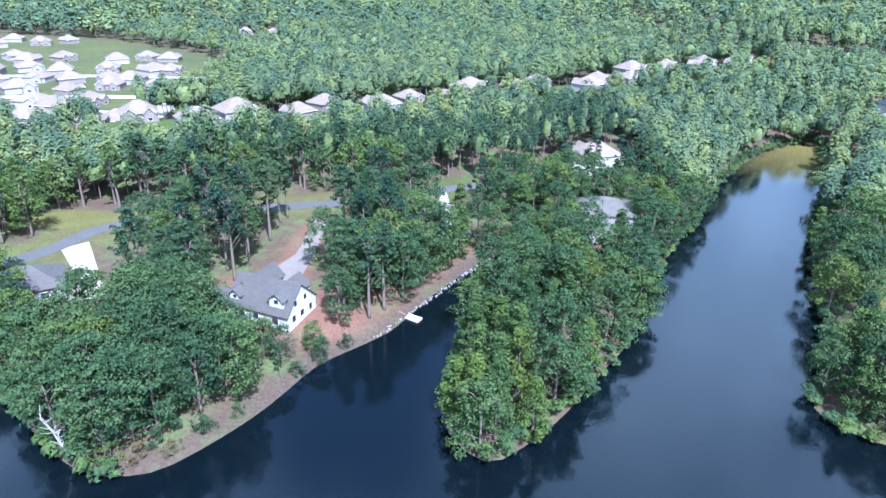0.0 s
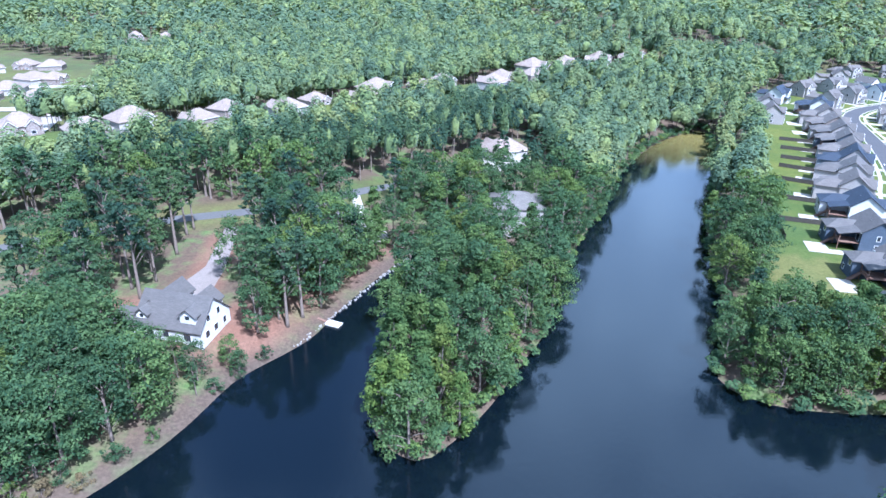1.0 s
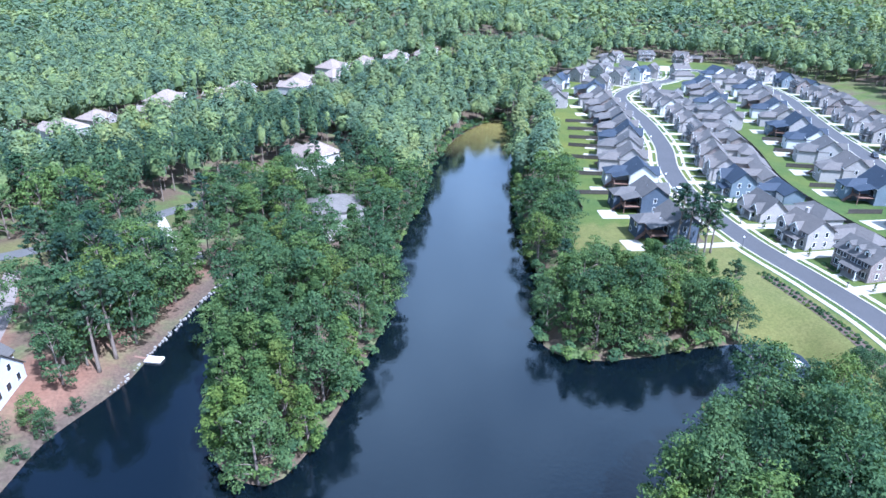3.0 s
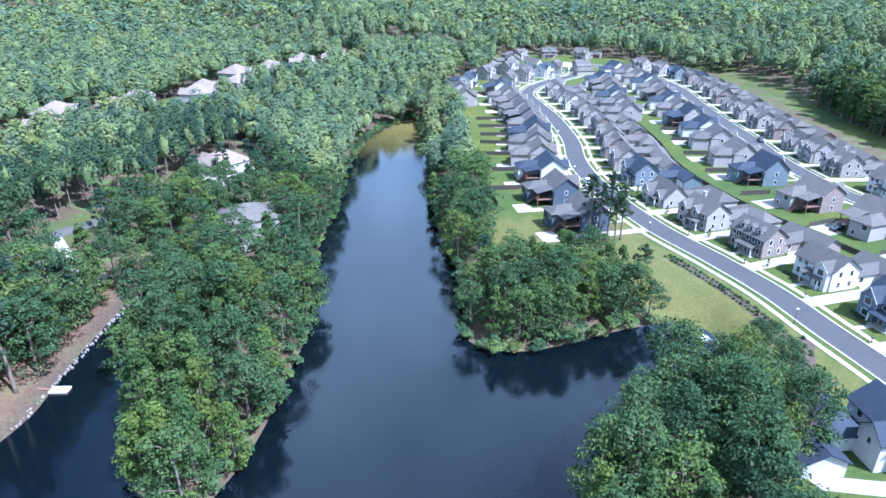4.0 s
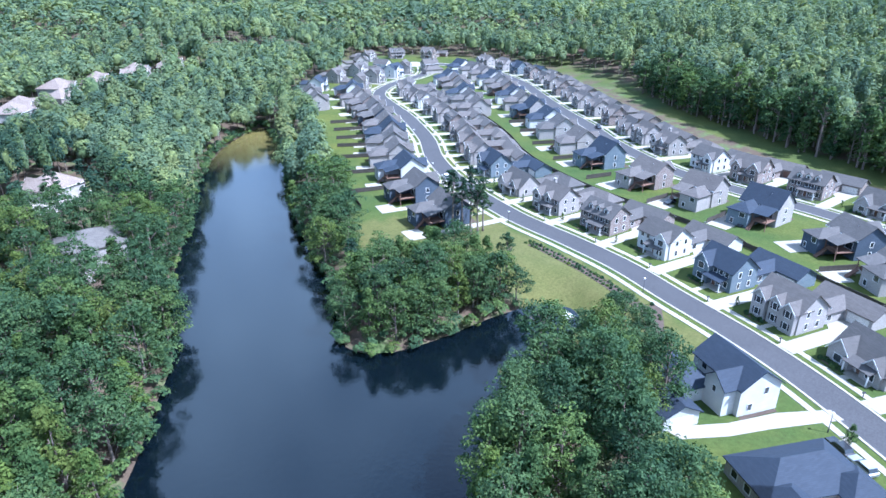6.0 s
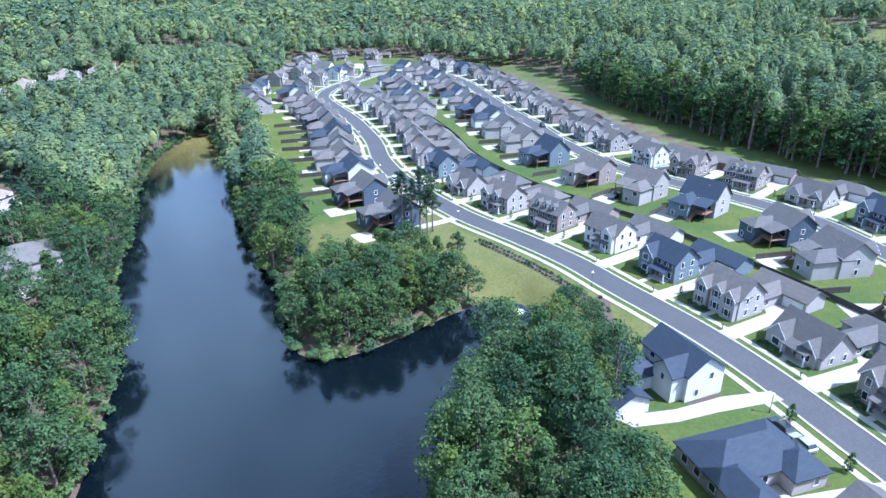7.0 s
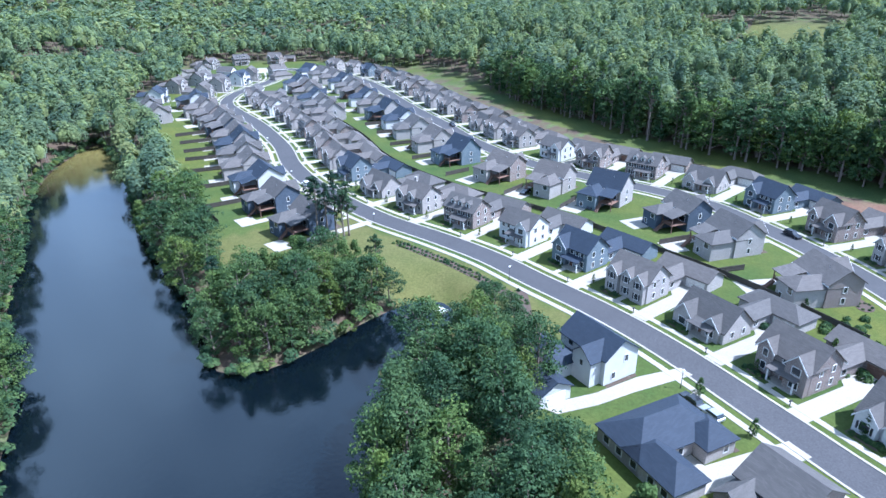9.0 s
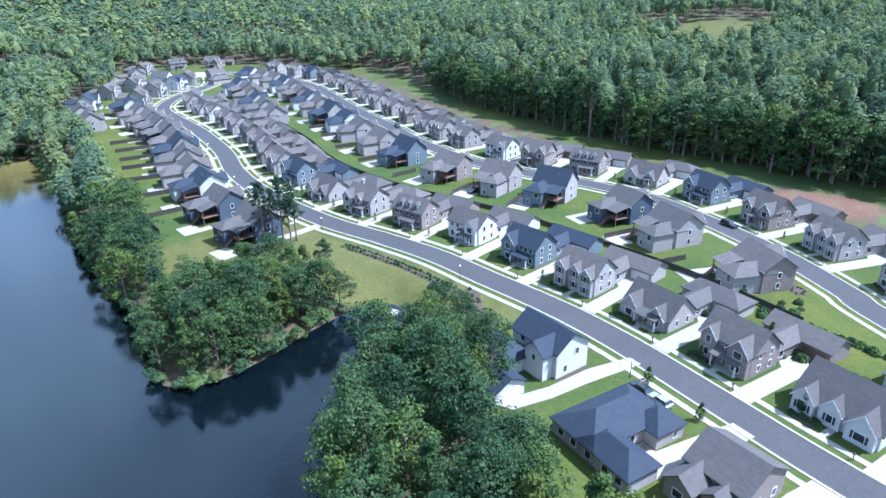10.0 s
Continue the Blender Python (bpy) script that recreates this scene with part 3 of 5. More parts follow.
def house(label, wall="greybrick", roof="grey", w=11.5, d=8.4, floors=2, pitch=0.75, gables=((-3.2, 4.4),), wing=1, wing_len=14.0, wing_w=6.8,
          dormers=0, porch=True, chimney=False, shutters=False, hip=False, front_wall="", back_wall="", deck=0, wood_door=False, plain=False, hip_wing=False, eave=0.0, group="houses along the new streets"):
    """A family house. Its front looks to -y and its origin is the middle of the front at the ground."""
    e = eave or (6.1 if deck else 5.3 if floors == 2 else 3.0)
    ob = thing("house", label, "house", group)
    wm, rm = WALLS[wall], ROOFS[roof]
    walls, rf = Build(), Build()
    x0, x1 = -w / 2, w / 2
    if hip:
        walls.box(x0, x1, 0, d, -0.6, e)
        top = hip_roof(rf, x0, x1, 0, d, e, pitch)
    else:
        gable_walls(walls, x0, x1, 0, d, -0.6, e, pitch)
        top = gable_roof(rf, x0, x1, 0, d, e, pitch)
    part("wall", walls, wm, ob)
    part("roof", rf, rm, ob)
    fb = Build()
    fb.box(x0 - 0.5, x1 + 0.5, d + 0.4, d + 0.52, e - 0.5 * pitch - 0.16, e - 0.5 * pitch + 0.14)
    part("gutter", fb, TRIM, ob)
    for k, (gx, gw) in enumerate(gables):
        gb, gr = Build(), Build()
        deep = 1.3 if k % 2 == 0 else 0.7
        p = min(1.15, pitch * 1.3)
        gable_walls(gb, gx - gw / 2, gx + gw / 2, -deep, d * 0.45, -0.6, e, p, "y")
        gable_roof(gr, gx - gw / 2, gx + gw / 2, -deep, d * 0.45, e, p, "y", 0.35)
        part("front_gable", gb, WALLS[front_wall or wall], ob)
        part("gable_roof", gr, rm, ob)
        hw, yf, top_g = gw / 2 + 0.36, -deep - 0.42, e + gw / 2 * p + 0.16
        low_g = top_g - hw * p
        part("gable_trim", Build().prism([(gx - hw, yf, low_g - 0.3), (gx, yf, top_g - 0.3), (gx + hw, yf, low_g - 0.3), (gx + hw, yf, low_g), (gx, yf, top_g), (gx - hw, yf, low_g)], (0, 0.08, 0)), TRIM, ob)
        for fl in range(floors):
            window(ob, gx, -deep, 0.9 + fl * 2.8, 1.7 if gw > 3.6 else 1.0, 1.5, "-y", shutters)
    taken = [(gx - gw / 2 - 0.7, gx + gw / 2 + 0.7) for gx, gw in gables]
    for wx in () if deck or plain else (x0 + 1.6, x0 + w * 0.31, 0.4, x0 + w * 0.7, x1 - 1.6):
        if not any(a < wx < b for a, b in taken):
            for fl in range(floors):
                if fl == 0 and abs(wx - 0.4) < 0.1:
                    continue
                window(ob, wx, 0, 0.9 + fl * 2.8, 1.0, 1.5, "-y", shutters)
    for sx, face in ((x0, "-x"), (x1, "+x")):
        for wy in () if plain else (d * 0.5,) if deck else (d * 0.3, d * 0.7):
            for fl in range(floors):
                window(ob, sx, wy, 0.9 + fl * 2.8, 0.9, 1.4, face)
    if deck:
        window(ob, (x0 + 2.6) * (-1 if deck < 0 else 1), d, 2.6, 2.4, 1.9, "+y")
    door = part("front_door", Build().box(-0.1, 0.95, -0.07, 0.03, 0.25, 2.35), DOORWOOD, ob)
    part("door_frame", Build().box(-0.25, -0.1, -0.1, 0.03, 0.2, 2.5).box(0.95, 1.1, -0.1, 0.03, 0.2, 2.5).box(-0.25, 1.1, -0.1, 0.03, 2.5, 2.66), TRIM, door)
    if porch and not plain:
        px0, px1 = -1.4, min(x1 - 0.3, 4.2)
        part("porch_floor", Build().box(px0, px1, -2.3, -0.01, -0.5, 0.22), CONCRETE, ob)
        part("porch_roof", Build().prism([(px0 - 0.3, -2.6, 2.75), (px0 - 0.3, 0, 3.5), (px1 + 0.3, 0, 3.5), (px1 + 0.3, -2.6, 2.75)][::-1], (0, 0, 0.16)), rm, ob)
        for q in (px0 + 0.15, px1 - 0.15):
            part("porch_post", Build().box(q - 0.12, q + 0.12, -2.3, -2.06, 0.22, 2.84), TRIM, ob)
    for k in range(dormers):
        dx = x0 + (k + 1) * w / (dormers + 1)
        db, dr = Build(), Build()
        gable_walls(db, dx - 0.8, dx + 0.8, 1.0, d * 0.4, e, e + 1.9, 0.9, "y")
        gable_roof(dr, dx - 0.8, dx + 0.8, 1.0, d * 0.4, e + 1.9, 0.9, "y", 0.25, 0.14)
        part("dormer", db, TRIM, ob)
        part("dormer_roof", dr, rm, ob)
        window(ob, dx, 1.0, e + 0.75, 0.8, 1.1, "-y")
    if wing:
        # a low link runs back to a garage that lies across the lot behind the driveway
        lb, lr = Build(), Build()
        a, b = sorted((wing * (x1 - 5.6), wing * (x1 - 0.7)))
        back = d + wing_len - wing_w
        gable_walls(lb, a, b, d - 0.5, back + 1.0, -0.6, 2.9, 0.62, "y")
        gable_roof(lr, a, b, d - 1.0, back + 3.0, 2.9, 0.62, "y")
        part("link", lb, wm, ob)
        part("link_roof", lr, rm, ob)
        wb, wr = Build(), Build()
        a, b = sorted((wing * (x1 - 8.6), wing * (x1 + 5.6)))
        if hip_wing:
            wb.box(a, b, back, d + wing_len, -0.6, 3.0)
            hip_roof(wr, a, b, back, d + wing_len, 3.0, 0.58)
        else:
            gable_walls(wb, a, b, back, d + wing_len, -0.6, 3.0, 0.6, "x")
            gable_roof(wr, a, b, back, d + wing_len, 3.0, 0.6, "x")
        part("garage_wing", wb, wm, ob)
        part("wing_roof", wr, rm, ob)
        garage_door(ob, wing * (x1 + 2.4), back, 0, 4.9, 2.3, "-y", wood_door)
        window(ob, wing * (x1 - 0.7), d + 2.2, 0.9, 1.3, 1.3, "+x" if wing > 0 else "-x")
    if chimney:
        cx = x0 + w * 0.25
        part("chimney", Build().box(cx - 0.45, cx + 0.45, d * 0.6, d * 0.6 + 0.8, e, top + 0.9).box(cx - 0.55, cx + 0.55, d * 0.6 - 0.1, d * 0.6 + 0.9, top + 0.9, top + 1.05), wm, ob)
    if deck:
        # a lower hipped block towards the garden, and a covered deck beside it
        q = -1 if deck < 0 else 1
        a, b = sorted((q * (x1 - 0.4), q * (x0 + 5.0)))
        rb, rr_ = Build().box(a, b, d - 0.3, d + 7.4, -0.9, 5.0), Build()
        hip_roof(rr_, a, b, d - 4.0, d + 7.4, 5.0, 0.5)
        part("back_wall", rb, WALLS[back_wall or wall], ob)
        part("back_roof", rr_, rm, ob)
        window(ob, (a + b) / 2 - 1.4, d + 7.4, 3.1, 1.6, 1.4, "+y")
        window(ob, (a + b) / 2 + 1.6, d + 7.4, 0.7, 1.0, 1.4, "+y")
        a, b = sorted((q * (x0 + 0.3), q * (x0 + 4.9)))
        part("deck", Build().box(a, b, d, d + 5.4, 2.3, 2.5), DECKWOOD, ob)
        for z in (a + 0.15, b - 0.15):
            part("deck_post", Build().box(z - 0.1, z + 0.1, d + 5.1, d + 5.3, -0.6, 4.9), DECKWOOD, ob)
        part("deck_roof", Build().prism([(a - 0.3, d + 5.8, 4.75), (a - 0.3, d - 0.2, 6.0), (b + 0.3, d - 0.2, 6.0), (b + 0.3, d + 5.8, 4.75)][::-1], (0, 0, 0.16)), rm, ob)
        rail = Build().box(a, b, d + 5.3, d + 5.38, 3.35, 3.45)
        for z in np.arange(a + 0.1, b, 0.35):
            rail.box(z - 0.03, z + 0.03, d + 5.32, d + 5.37, 2.5, 3.35)
        flight = [(b - 1.3, d + 5.42, 2.2)]
        for k in range(10):
            flight += [(b - 1.3, d + 5.7 + k * 0.28, 2.2 - k * 0.22), (b - 1.3, d + 5.7 + k * 0.28, 1.98 - k * 0.22)]
        flight += [(b - 1.3, d + 8.1, -0.3), (b - 1.3, d + 5.42, 1.8)]
        steps_ = Build().prism(flight, (1.1, 0, 0))
        part("deck_rail", rail, DECKWOOD, ob)
        part("deck_steps", steps_, DECKWOOD, ob)
    for k in range(0 if plain else 1):
        vx = x0 + w * (0.35 + 0.3 * k)
        vy = d * 0.7
        vz = e + (d - vy) * pitch
        part("roof_vent", Build().tube([(vx, vy, vz - 0.2), (vx, vy, vz + 0.65)], [0.07, 0.07], 6), STEEL, ob)
    return ob


KINDS = [
    dict(label="grey brick house with three steep front gables", wall="greybrick", roof="brown", gables=((-3.7, 3.4), (0.1, 3.2), (3.8, 3.4)), pitch=0.85, shutters=True, porch=False),
    dict(label="slate blue siding house with white trimmed gable", wall="blue", roof="dark", gables=((-3.0, 4.6),), w=11.0, pitch=0.85),
    dict(label="white painted house with grey shingle roof and porch", wall="white", roof="grey", gables=((3.4, 4.0),), porch=True, d=8.2),
    dict(label="brown brick house with a row of dormers", wall="brick", roof="grey", gables=(), dormers=3, shutters=True, w=11.8),
    dict(label="taupe siding house with brown shingle roof", wall="taupe", roof="brown", gables=((-3.8, 4.0), (0.9, 3.2)), chimney=True, hip_wing=True),
    dict(label="brown brick house with steep gables and long garage wing", wall="brick", roof="brown", gables=((3.5, 4.4), (-3.5, 3.6)), pitch=0.9, wood_door=True, wing_len=15),
    dict(label="low grey brick house with steep gabled roof", wall="greybrick", roof="grey", hip_wing=True, floors=1, gables=((-3.5, 5.0), (3.2, 4.2)), pitch=0.95, w=12.2, d=9),
    dict(label="dark blue house with white trim and back deck", wall="navy", roof="grey", gables=((0, 5.0),), deck=1, wing=0, d=8.6),
    dict(label="grey brick house with raised covered back deck", wall="greybrick", roof="grey", gables=((-3, 4.5),), deck=-1, wing=0, w=12.2, d=9),
    dict(label="brown brick and blue house with charcoal roof and deck", wall="greybrick", back_wall="blue", roof="dark", gables=((3, 4.5),), deck=1, wing=0, w=12.0, d=9.4, pitch=0.95),
    dict(label="brown brick house with hipped back block and deck", wall="brick", roof="brown", gables=((-2.5, 5),), deck=1, wing=0, back_wall="taupe", w=12.2, d=8.8, pitch=0.7),
    dict(label="white house with dark roof and covered back deck", wall="white", roof="dark", gables=((3, 4.4),), deck=-1, wing=0, w=12.4, d=8.8),
    dict(label="taupe siding house with brown roof and back deck", wall="taupe", roof="brown", gables=((-3, 4.4),), deck=-1, wing=0, w=12.0, d=8.8, pitch=0.8),
    dict(label="bright blue siding house with dark roof", wall="blue", roof="dark", gables=((2.5, 4.8),), deck=1, wing=0, w=12.4, d=9, pitch=0.95),
    dict(label="brick house with broad tan hipped roof among trees", wall="brick", roof="tan", hip=True, w=14.5, d=12, gables=((-3.8, 5), (3.8, 4.6)), wing=0, floors=1, eave=4.8, pitch=0.85, plain=True, group="houses beyond the woods"),
    dict(label="grey brick house with tan shingle roof", wall="greybrick", roof="tan", hip=True, w=15, d=12.5, gables=((3.0, 5.5),), wing=0, floors=1, eave=4.6, pitch=0.75, plain=True, group="houses beyond the woods"),
    dict(label="low white brick house with black shutters and steep gables", wall="white", roof="grey", floors=1, eave=3.4, w=14.5, d=10.5, gables=((-5.0, 3.8), (-0.6, 3.6), (4.6, 4.6)), pitch=0.9, shutters=True, porch=False, wing_len=15),
]
MADE = {}


def place_house(kind, m, mirrored=False):
    """Puts up a house of one of the kinds, the first time by building it, then by copying."""
    key = (kind, mirrored)
    if key not in MADE:
        spec = dict(KINDS[kind])
        if mirrored:
            spec["wing"], spec["deck"] = -spec.get("wing", 1), -spec.get("deck", 0)
            spec["gables"] = tuple((-a, b) for a, b in spec.get("gables", ((-3.2, 4.4),)))
        ob = house(**spec)
        ob.matrix_world = m
        MADE[key] = ob
        return ob
    return copy_thing(MADE[key], m)


def along_street(line, s, off):
    """The pose at s metres along a street, off metres to its right, its y axis pointing away from the street."""
    p = np.asarray(line)
    gone = np.r_[0, np.cumsum(np.hypot(*np.diff(p, axis=0).T))]
    x, y = np.interp(s, gone, p[:, 0]), np.interp(s, gone, p[:, 1])
    x2, y2 = np.interp(s + 4, gone, p[:, 0]), np.interp(s + 4, gone, p[:, 1])
    x1, y1 = np.interp(s - 4, gone, p[:, 0]), np.interp(s - 4, gone, p[:, 1])
    t = Vector((x2 - x1, y2 - y1)).normalized()
    n = Vector((t.y, -t.x))
    q = Vector((x, y)) + n * off
    out = n if off > 0 else -n
    turn = math.degrees(math.atan2(-out.x, out.y))
    return pose(q.x, q.y, STREET_Z, 0, 0, turn)


def slab_thing(name, outline, z, mat, label, category, m=None):
    b = Build().prism([(x, y, z - 0.35) for x, y in outline], (0, 0, 0.35))
    ob = part(name, b, mat)
    if m is not None:
        ob.matrix_world = m
    return tagged(ob, label, category, kind="structure")


def lot(line, s, side, kind, setback=13.0, drive=1, mirrored=False):
    """A house on its lot with driveway and path. drive: on which of its sides the driveway runs."""
    m = along_street(line, s, side * setback)
    house_ob = place_house(kind, m, mirrored)
    spec = KINDS[kind]
    w, d = spec.get("w", 11.5), spec.get("d", 8.4)
    reach = d + spec.get("wing_len", 14.0) - spec.get("wing_w", 6.8) - 0.03
    q = drive
    if spec.get("wing", 1):
        out = [(q * (w / 2 + 0.9), -(setback - 4.15)), (q * (w / 2 + 4.9), -(setback - 4.15)), (q * (w / 2 + 4.9), reach - 4.5), (q * (w / 2 + 5.5), reach), (q * (w / 2 - 0.6), reach),
               (q * (w / 2 - 0.6), d + 2.0), (q * (w / 2 + 0.9), d + 0.5)]
    else:
        out = [(q * (w / 2 + 0.5), -(setback - 4.15)), (q * (w / 2 + 3.6), -(setback - 4.15)), (q * (w / 2 + 3.6), d + 13), (q * (w / 2 - 4.0), d + 13), (q * (w / 2 - 4.0), d + 7.6), (q * (w / 2 + 0.5), d + 7.2)]
    if q < 0:
        out = out[::-1]
    slab_thing("driveway", out, 0.06, CONCRETE, "pale concrete driveway beside a house", "driveway", m)
    slab_thing("garden_path", [(-0.3, -(setback - 5.6)), (1.0, -(setback - 5.6)), (1.0, -0.4), (-0.3, -0.4)], 0.05, CONCRETE, "narrow pale concrete path to a front door", "path", m)
    slab_thing("flower_bed", [(-w / 2 + 0.2, -2.7), (-1.6, -2.9), (-1.6, -0.1), (-w / 2 + 0.2, -0.1)], 0.04, MULCH, "dark mulch bed under the front windows", "flower bed", m)
    return m


# rows of lots: metres along the street, and the kind of house
ROW_A_RIGHT = [(44, 2), (67, 16), (89, 5), (108, 6), (127, 0), (146.5, 1), (166.5, 2), (186, 3), (207, 4), (230, 6), (254, 1), (274, 0), (293, 5), (312, 4), (331, 3), (350, 0), (369, 4), (388, 2), (408, 6), (428, 0), (449, 2)]
for s, k in ROW_A_RIGHT:
    lot(A_LINE, s, 1, k, 10.6 if s < 140 else 11.5 if 175 < s < 240 else 13.0, 1)
lot(A_LINE, 216, -1, 7, 15.5, -1)
ROW_A_LEFT = [(238, 7), (259, 11), (279, 12), (297, 8), (315, 9), (333, 12), (351, 7), (369, 8), (388, 10), (408, 12), (430, 11), (454, 12), (478, 8), (502, 11), (525, 12)]
for n, (s, k) in enumerate(ROW_A_LEFT):
    lot(A_LINE, s, -1, k, 14.5 if n == 0 else 11.5, -1, n % 3 == 1)
ROW_B_NEAR = [(79, 10), (112, 8), (133, 7), (171, 9), (192, 12), (212, 10), (235, 13), (257, 12), (280, 8), (302, 11), (324, 9), (346, 12), (366, 11), (388, 10), (410, 8), (432, 11), (454, 12), (476, 8), (498, 11)]
for n, (s, k) in enumerate(ROW_B_NEAR):
    lot(B_LINE, s, -1, k, 11.5 if n == 0 else 15.0, 1, n == 0)
for s, k in ((402, 12), (424, 8), (446, 11), (470, 12), (494, 8)):
    place_house(k, along_street(A_LINE, s, -37))
for s, k in ((335, 12), (356, 8), (377, 11), (399, 12), (421, 10), (443, 11)):
    place_house(k, along_street(B_LINE, s, -43))
ROW_B_FAR = [(66, 4), (89, 0), (111, 5), (134, 1), (153, 6), (174, 3), (196, 5), (216, 2), (244, 4), (263, 0), (282, 6), (302, 5), (323, 4), (344, 0), (365, 6), (386, 5), (407, 4), (428, 6), (449, 3), (470, 1), (490, 0), (512, 4)]
for s, k in ROW_B_FAR:
    lot(B_LINE, s, 1, k, 11.0, 1)
for k, a in enumerate((20, 62, 104, 150, 196, 250)):
    c = Vector((375, 392))
    u = Vector((math.cos(radians(a)), math.sin(radians(a))))
    place_house((5, 3, 4, 0, 2, 4)[k], pose(c.x + 36 * u.x, c.y + 36 * u.y, STREET_Z, 0, 0, a - 90))
ring = [(375 + 14 * math.cos(q), 388 + 14 * math.sin(q)) for q in np.linspace(0, 2 * math.pi, 28, endpoint=False)]
slab_thing("turning_circle", ring, STREET_Z + 0.05, CONCRETE, "pale concrete turning circle at the street's end", "road")

# ---------- trees ----------
def quads_mesh(name, centre, normal, size, rng, mat, tint=None, aspect=0.7):
    """Many small leaf sprays, each one tilted face."""
    n = len(centre)
    normal = normal / (np.linalg.norm(normal, axis=1)[:, None] + 1e-9)
    ref = rng.normal(size=(n, 3))
    u = np.cross(normal, ref)
    u /= np.linalg.norm(u, axis=1)[:, None] + 1e-9
    v = np.cross(normal, u)
    s = size[:, None]
    k = lambda: 1 + rng.uniform(-0.35, 0.35, (n, 1))
    a = centre + u * s * k() + v * s * 0.4
    b = centre - u * s * k() + v * s * 0.4 * k()
    c = centre - v * s * aspect * k() + normal * s * 0.2
    verts = np.stack([a, b, c], 1).reshape(-1, 3)
    me = bpy.data.meshes.new(name)
    me.vertices.add(3 * n)
    me.vertices.foreach_set("co", verts.astype(np.float32).ravel())
    me.loops.add(3 * n)
    me.loops.foreach_set("vertex_index", np.arange(3 * n, dtype=np.int32))
    me.polygons.add(n)
    me.polygons.foreach_set("loop_start", np.arange(0, 3 * n, 3, dtype=np.int32))
    me.update()
    me.validate()
    if tint is not None:
        me.attributes.new("tint", "FLOAT", "POINT").data.foreach_set("value", np.repeat(tint, 3).astype(np.float32))
    me.materials.append(mat)
    return me


def dirs(rng, n):
    v = rng.normal(size=(n, 3))
    return v / np.linalg.norm(v, axis=1)[:, None]


def tree_model(seed, kind):
    """A tree 1:1 in metres: trunk with limbs, and a crown of leaf sprays in lobes."""
    rng = np.random.RandomState(seed)
    tall = {"broad": 15.0, "pine": 19.0, "slim": 14.0, "bush": 5.0}[kind]
    wide = {"broad": 4.6, "pine": 3.3, "slim": 3.2, "bush": 2.8}[kind]
    low = {"broad": 0.13, "pine": 0.48, "slim": 0.1, "bush": 0.05}[kind]
    lobes = {"broad": 62, "pine": 44, "slim": 56, "bush": 22}[kind]
    per = {"broad": 48, "pine": 46, "slim": 48, "bush": 46}[kind]
    frac = rng.uniform(0, 1, lobes) ** 0.85
    z = tall * (low + (0.97 - low) * frac)
    if kind == "pine":
        reach = wide * np.sqrt(np.clip(1.02 - frac ** 2.2, 0, 1)) * np.where(rng.rand(lobes) < 0.75, 1, 0.5)
    elif kind == "slim":
        reach = wide * np.clip(1.08 - frac ** 1.4, 0, 1) * (0.8 + 0.2 * np.sin(frac * 3))
    else:
        reach = wide * np.sqrt(np.clip(1 - (2 * frac - 0.85) ** 2 / 1.5, 0.02, 1))
    az = rng.uniform(0, 6.283, lobes) + np.arange(lobes) * 2.4
    rad = reach * np.sqrt(rng.uniform(0.25, 1, lobes))
    uneven = 1 + 0.22 * np.sin(az * 2 + seed)
    c = np.stack([rad * uneven * np.cos(az), rad * uneven * np.sin(az), z], 1)
    c[:3] = [(0, 0, tall * 0.93), (0.5, 0.3, tall * 0.85), (-0.6, 0.2, tall * 0.78)]
    lr = rng.uniform(0.6, 1.25, lobes) * (wide / 3.6) * (0.8 if kind == "pine" else 1.0)
    dv = dirs(rng, lobes * per)
    dv[:, 2] = np.where(rng.rand(len(dv)) < 0.65, np.abs(dv[:, 2]), dv[:, 2])
    cc, rr = np.repeat(c, per, 0), np.repeat(lr, per)
    flat = np.array([1.15, 1.15, 0.62 if kind != "pine" else 0.5])
    pos = cc + dv * flat * (rr * rng.uniform(0.55, 1.08, len(rr)))[:, None]
    nrm = dv * 0.8 + np.array([0, 0, 0.35]) + rng.normal(size=dv.shape) * 0.42
    size = rng.uniform(0.18, 0.4, len(pos)) * (0.9 if kind != "bush" else 0.7)
    mat = {"broad": LEAF, "pine": NEEDLE, "slim": BRIGHT, "bush": LEAF}[kind]
    crown = quads_mesh("crown", pos, nrm, size, rng, mat)
    bd = Build()
    bend = rng.uniform(-0.5, 0.5, 2)
    stem = [(bend[0] * q * q, bend[1] * q * q, -0.6 + q * tall * 0.9) for q in (0, 0.1, 0.35, 0.65, 1)]
    r0 = tall * 0.017 + 0.03
    bd.tube(stem, [r0 * 1.35, r0, r0 * 0.8, r0 * 0.5, r0 * 0.15], 7)
    for k in range(4, min(lobes, 18)):
        h = max(0.12, (c[k, 2] / tall - 0.16)) * tall
        q = (h + 0.6) / (tall * 0.9)
        st = (bend[0] * q * q, bend[1] * q * q, h)
        end = c[k]
        midp = tuple(0.5 * (a + b) + o for a, b, o in zip(st, end, (0, 0, 0.35)))
        bd.tube([st, midp, tuple(end)], [r0 * 0.36, r0 * 0.24, r0 * 0.08], 5)
    trunk = bd.mesh("trunk", BARK, True)
    return trunk, crown, tall


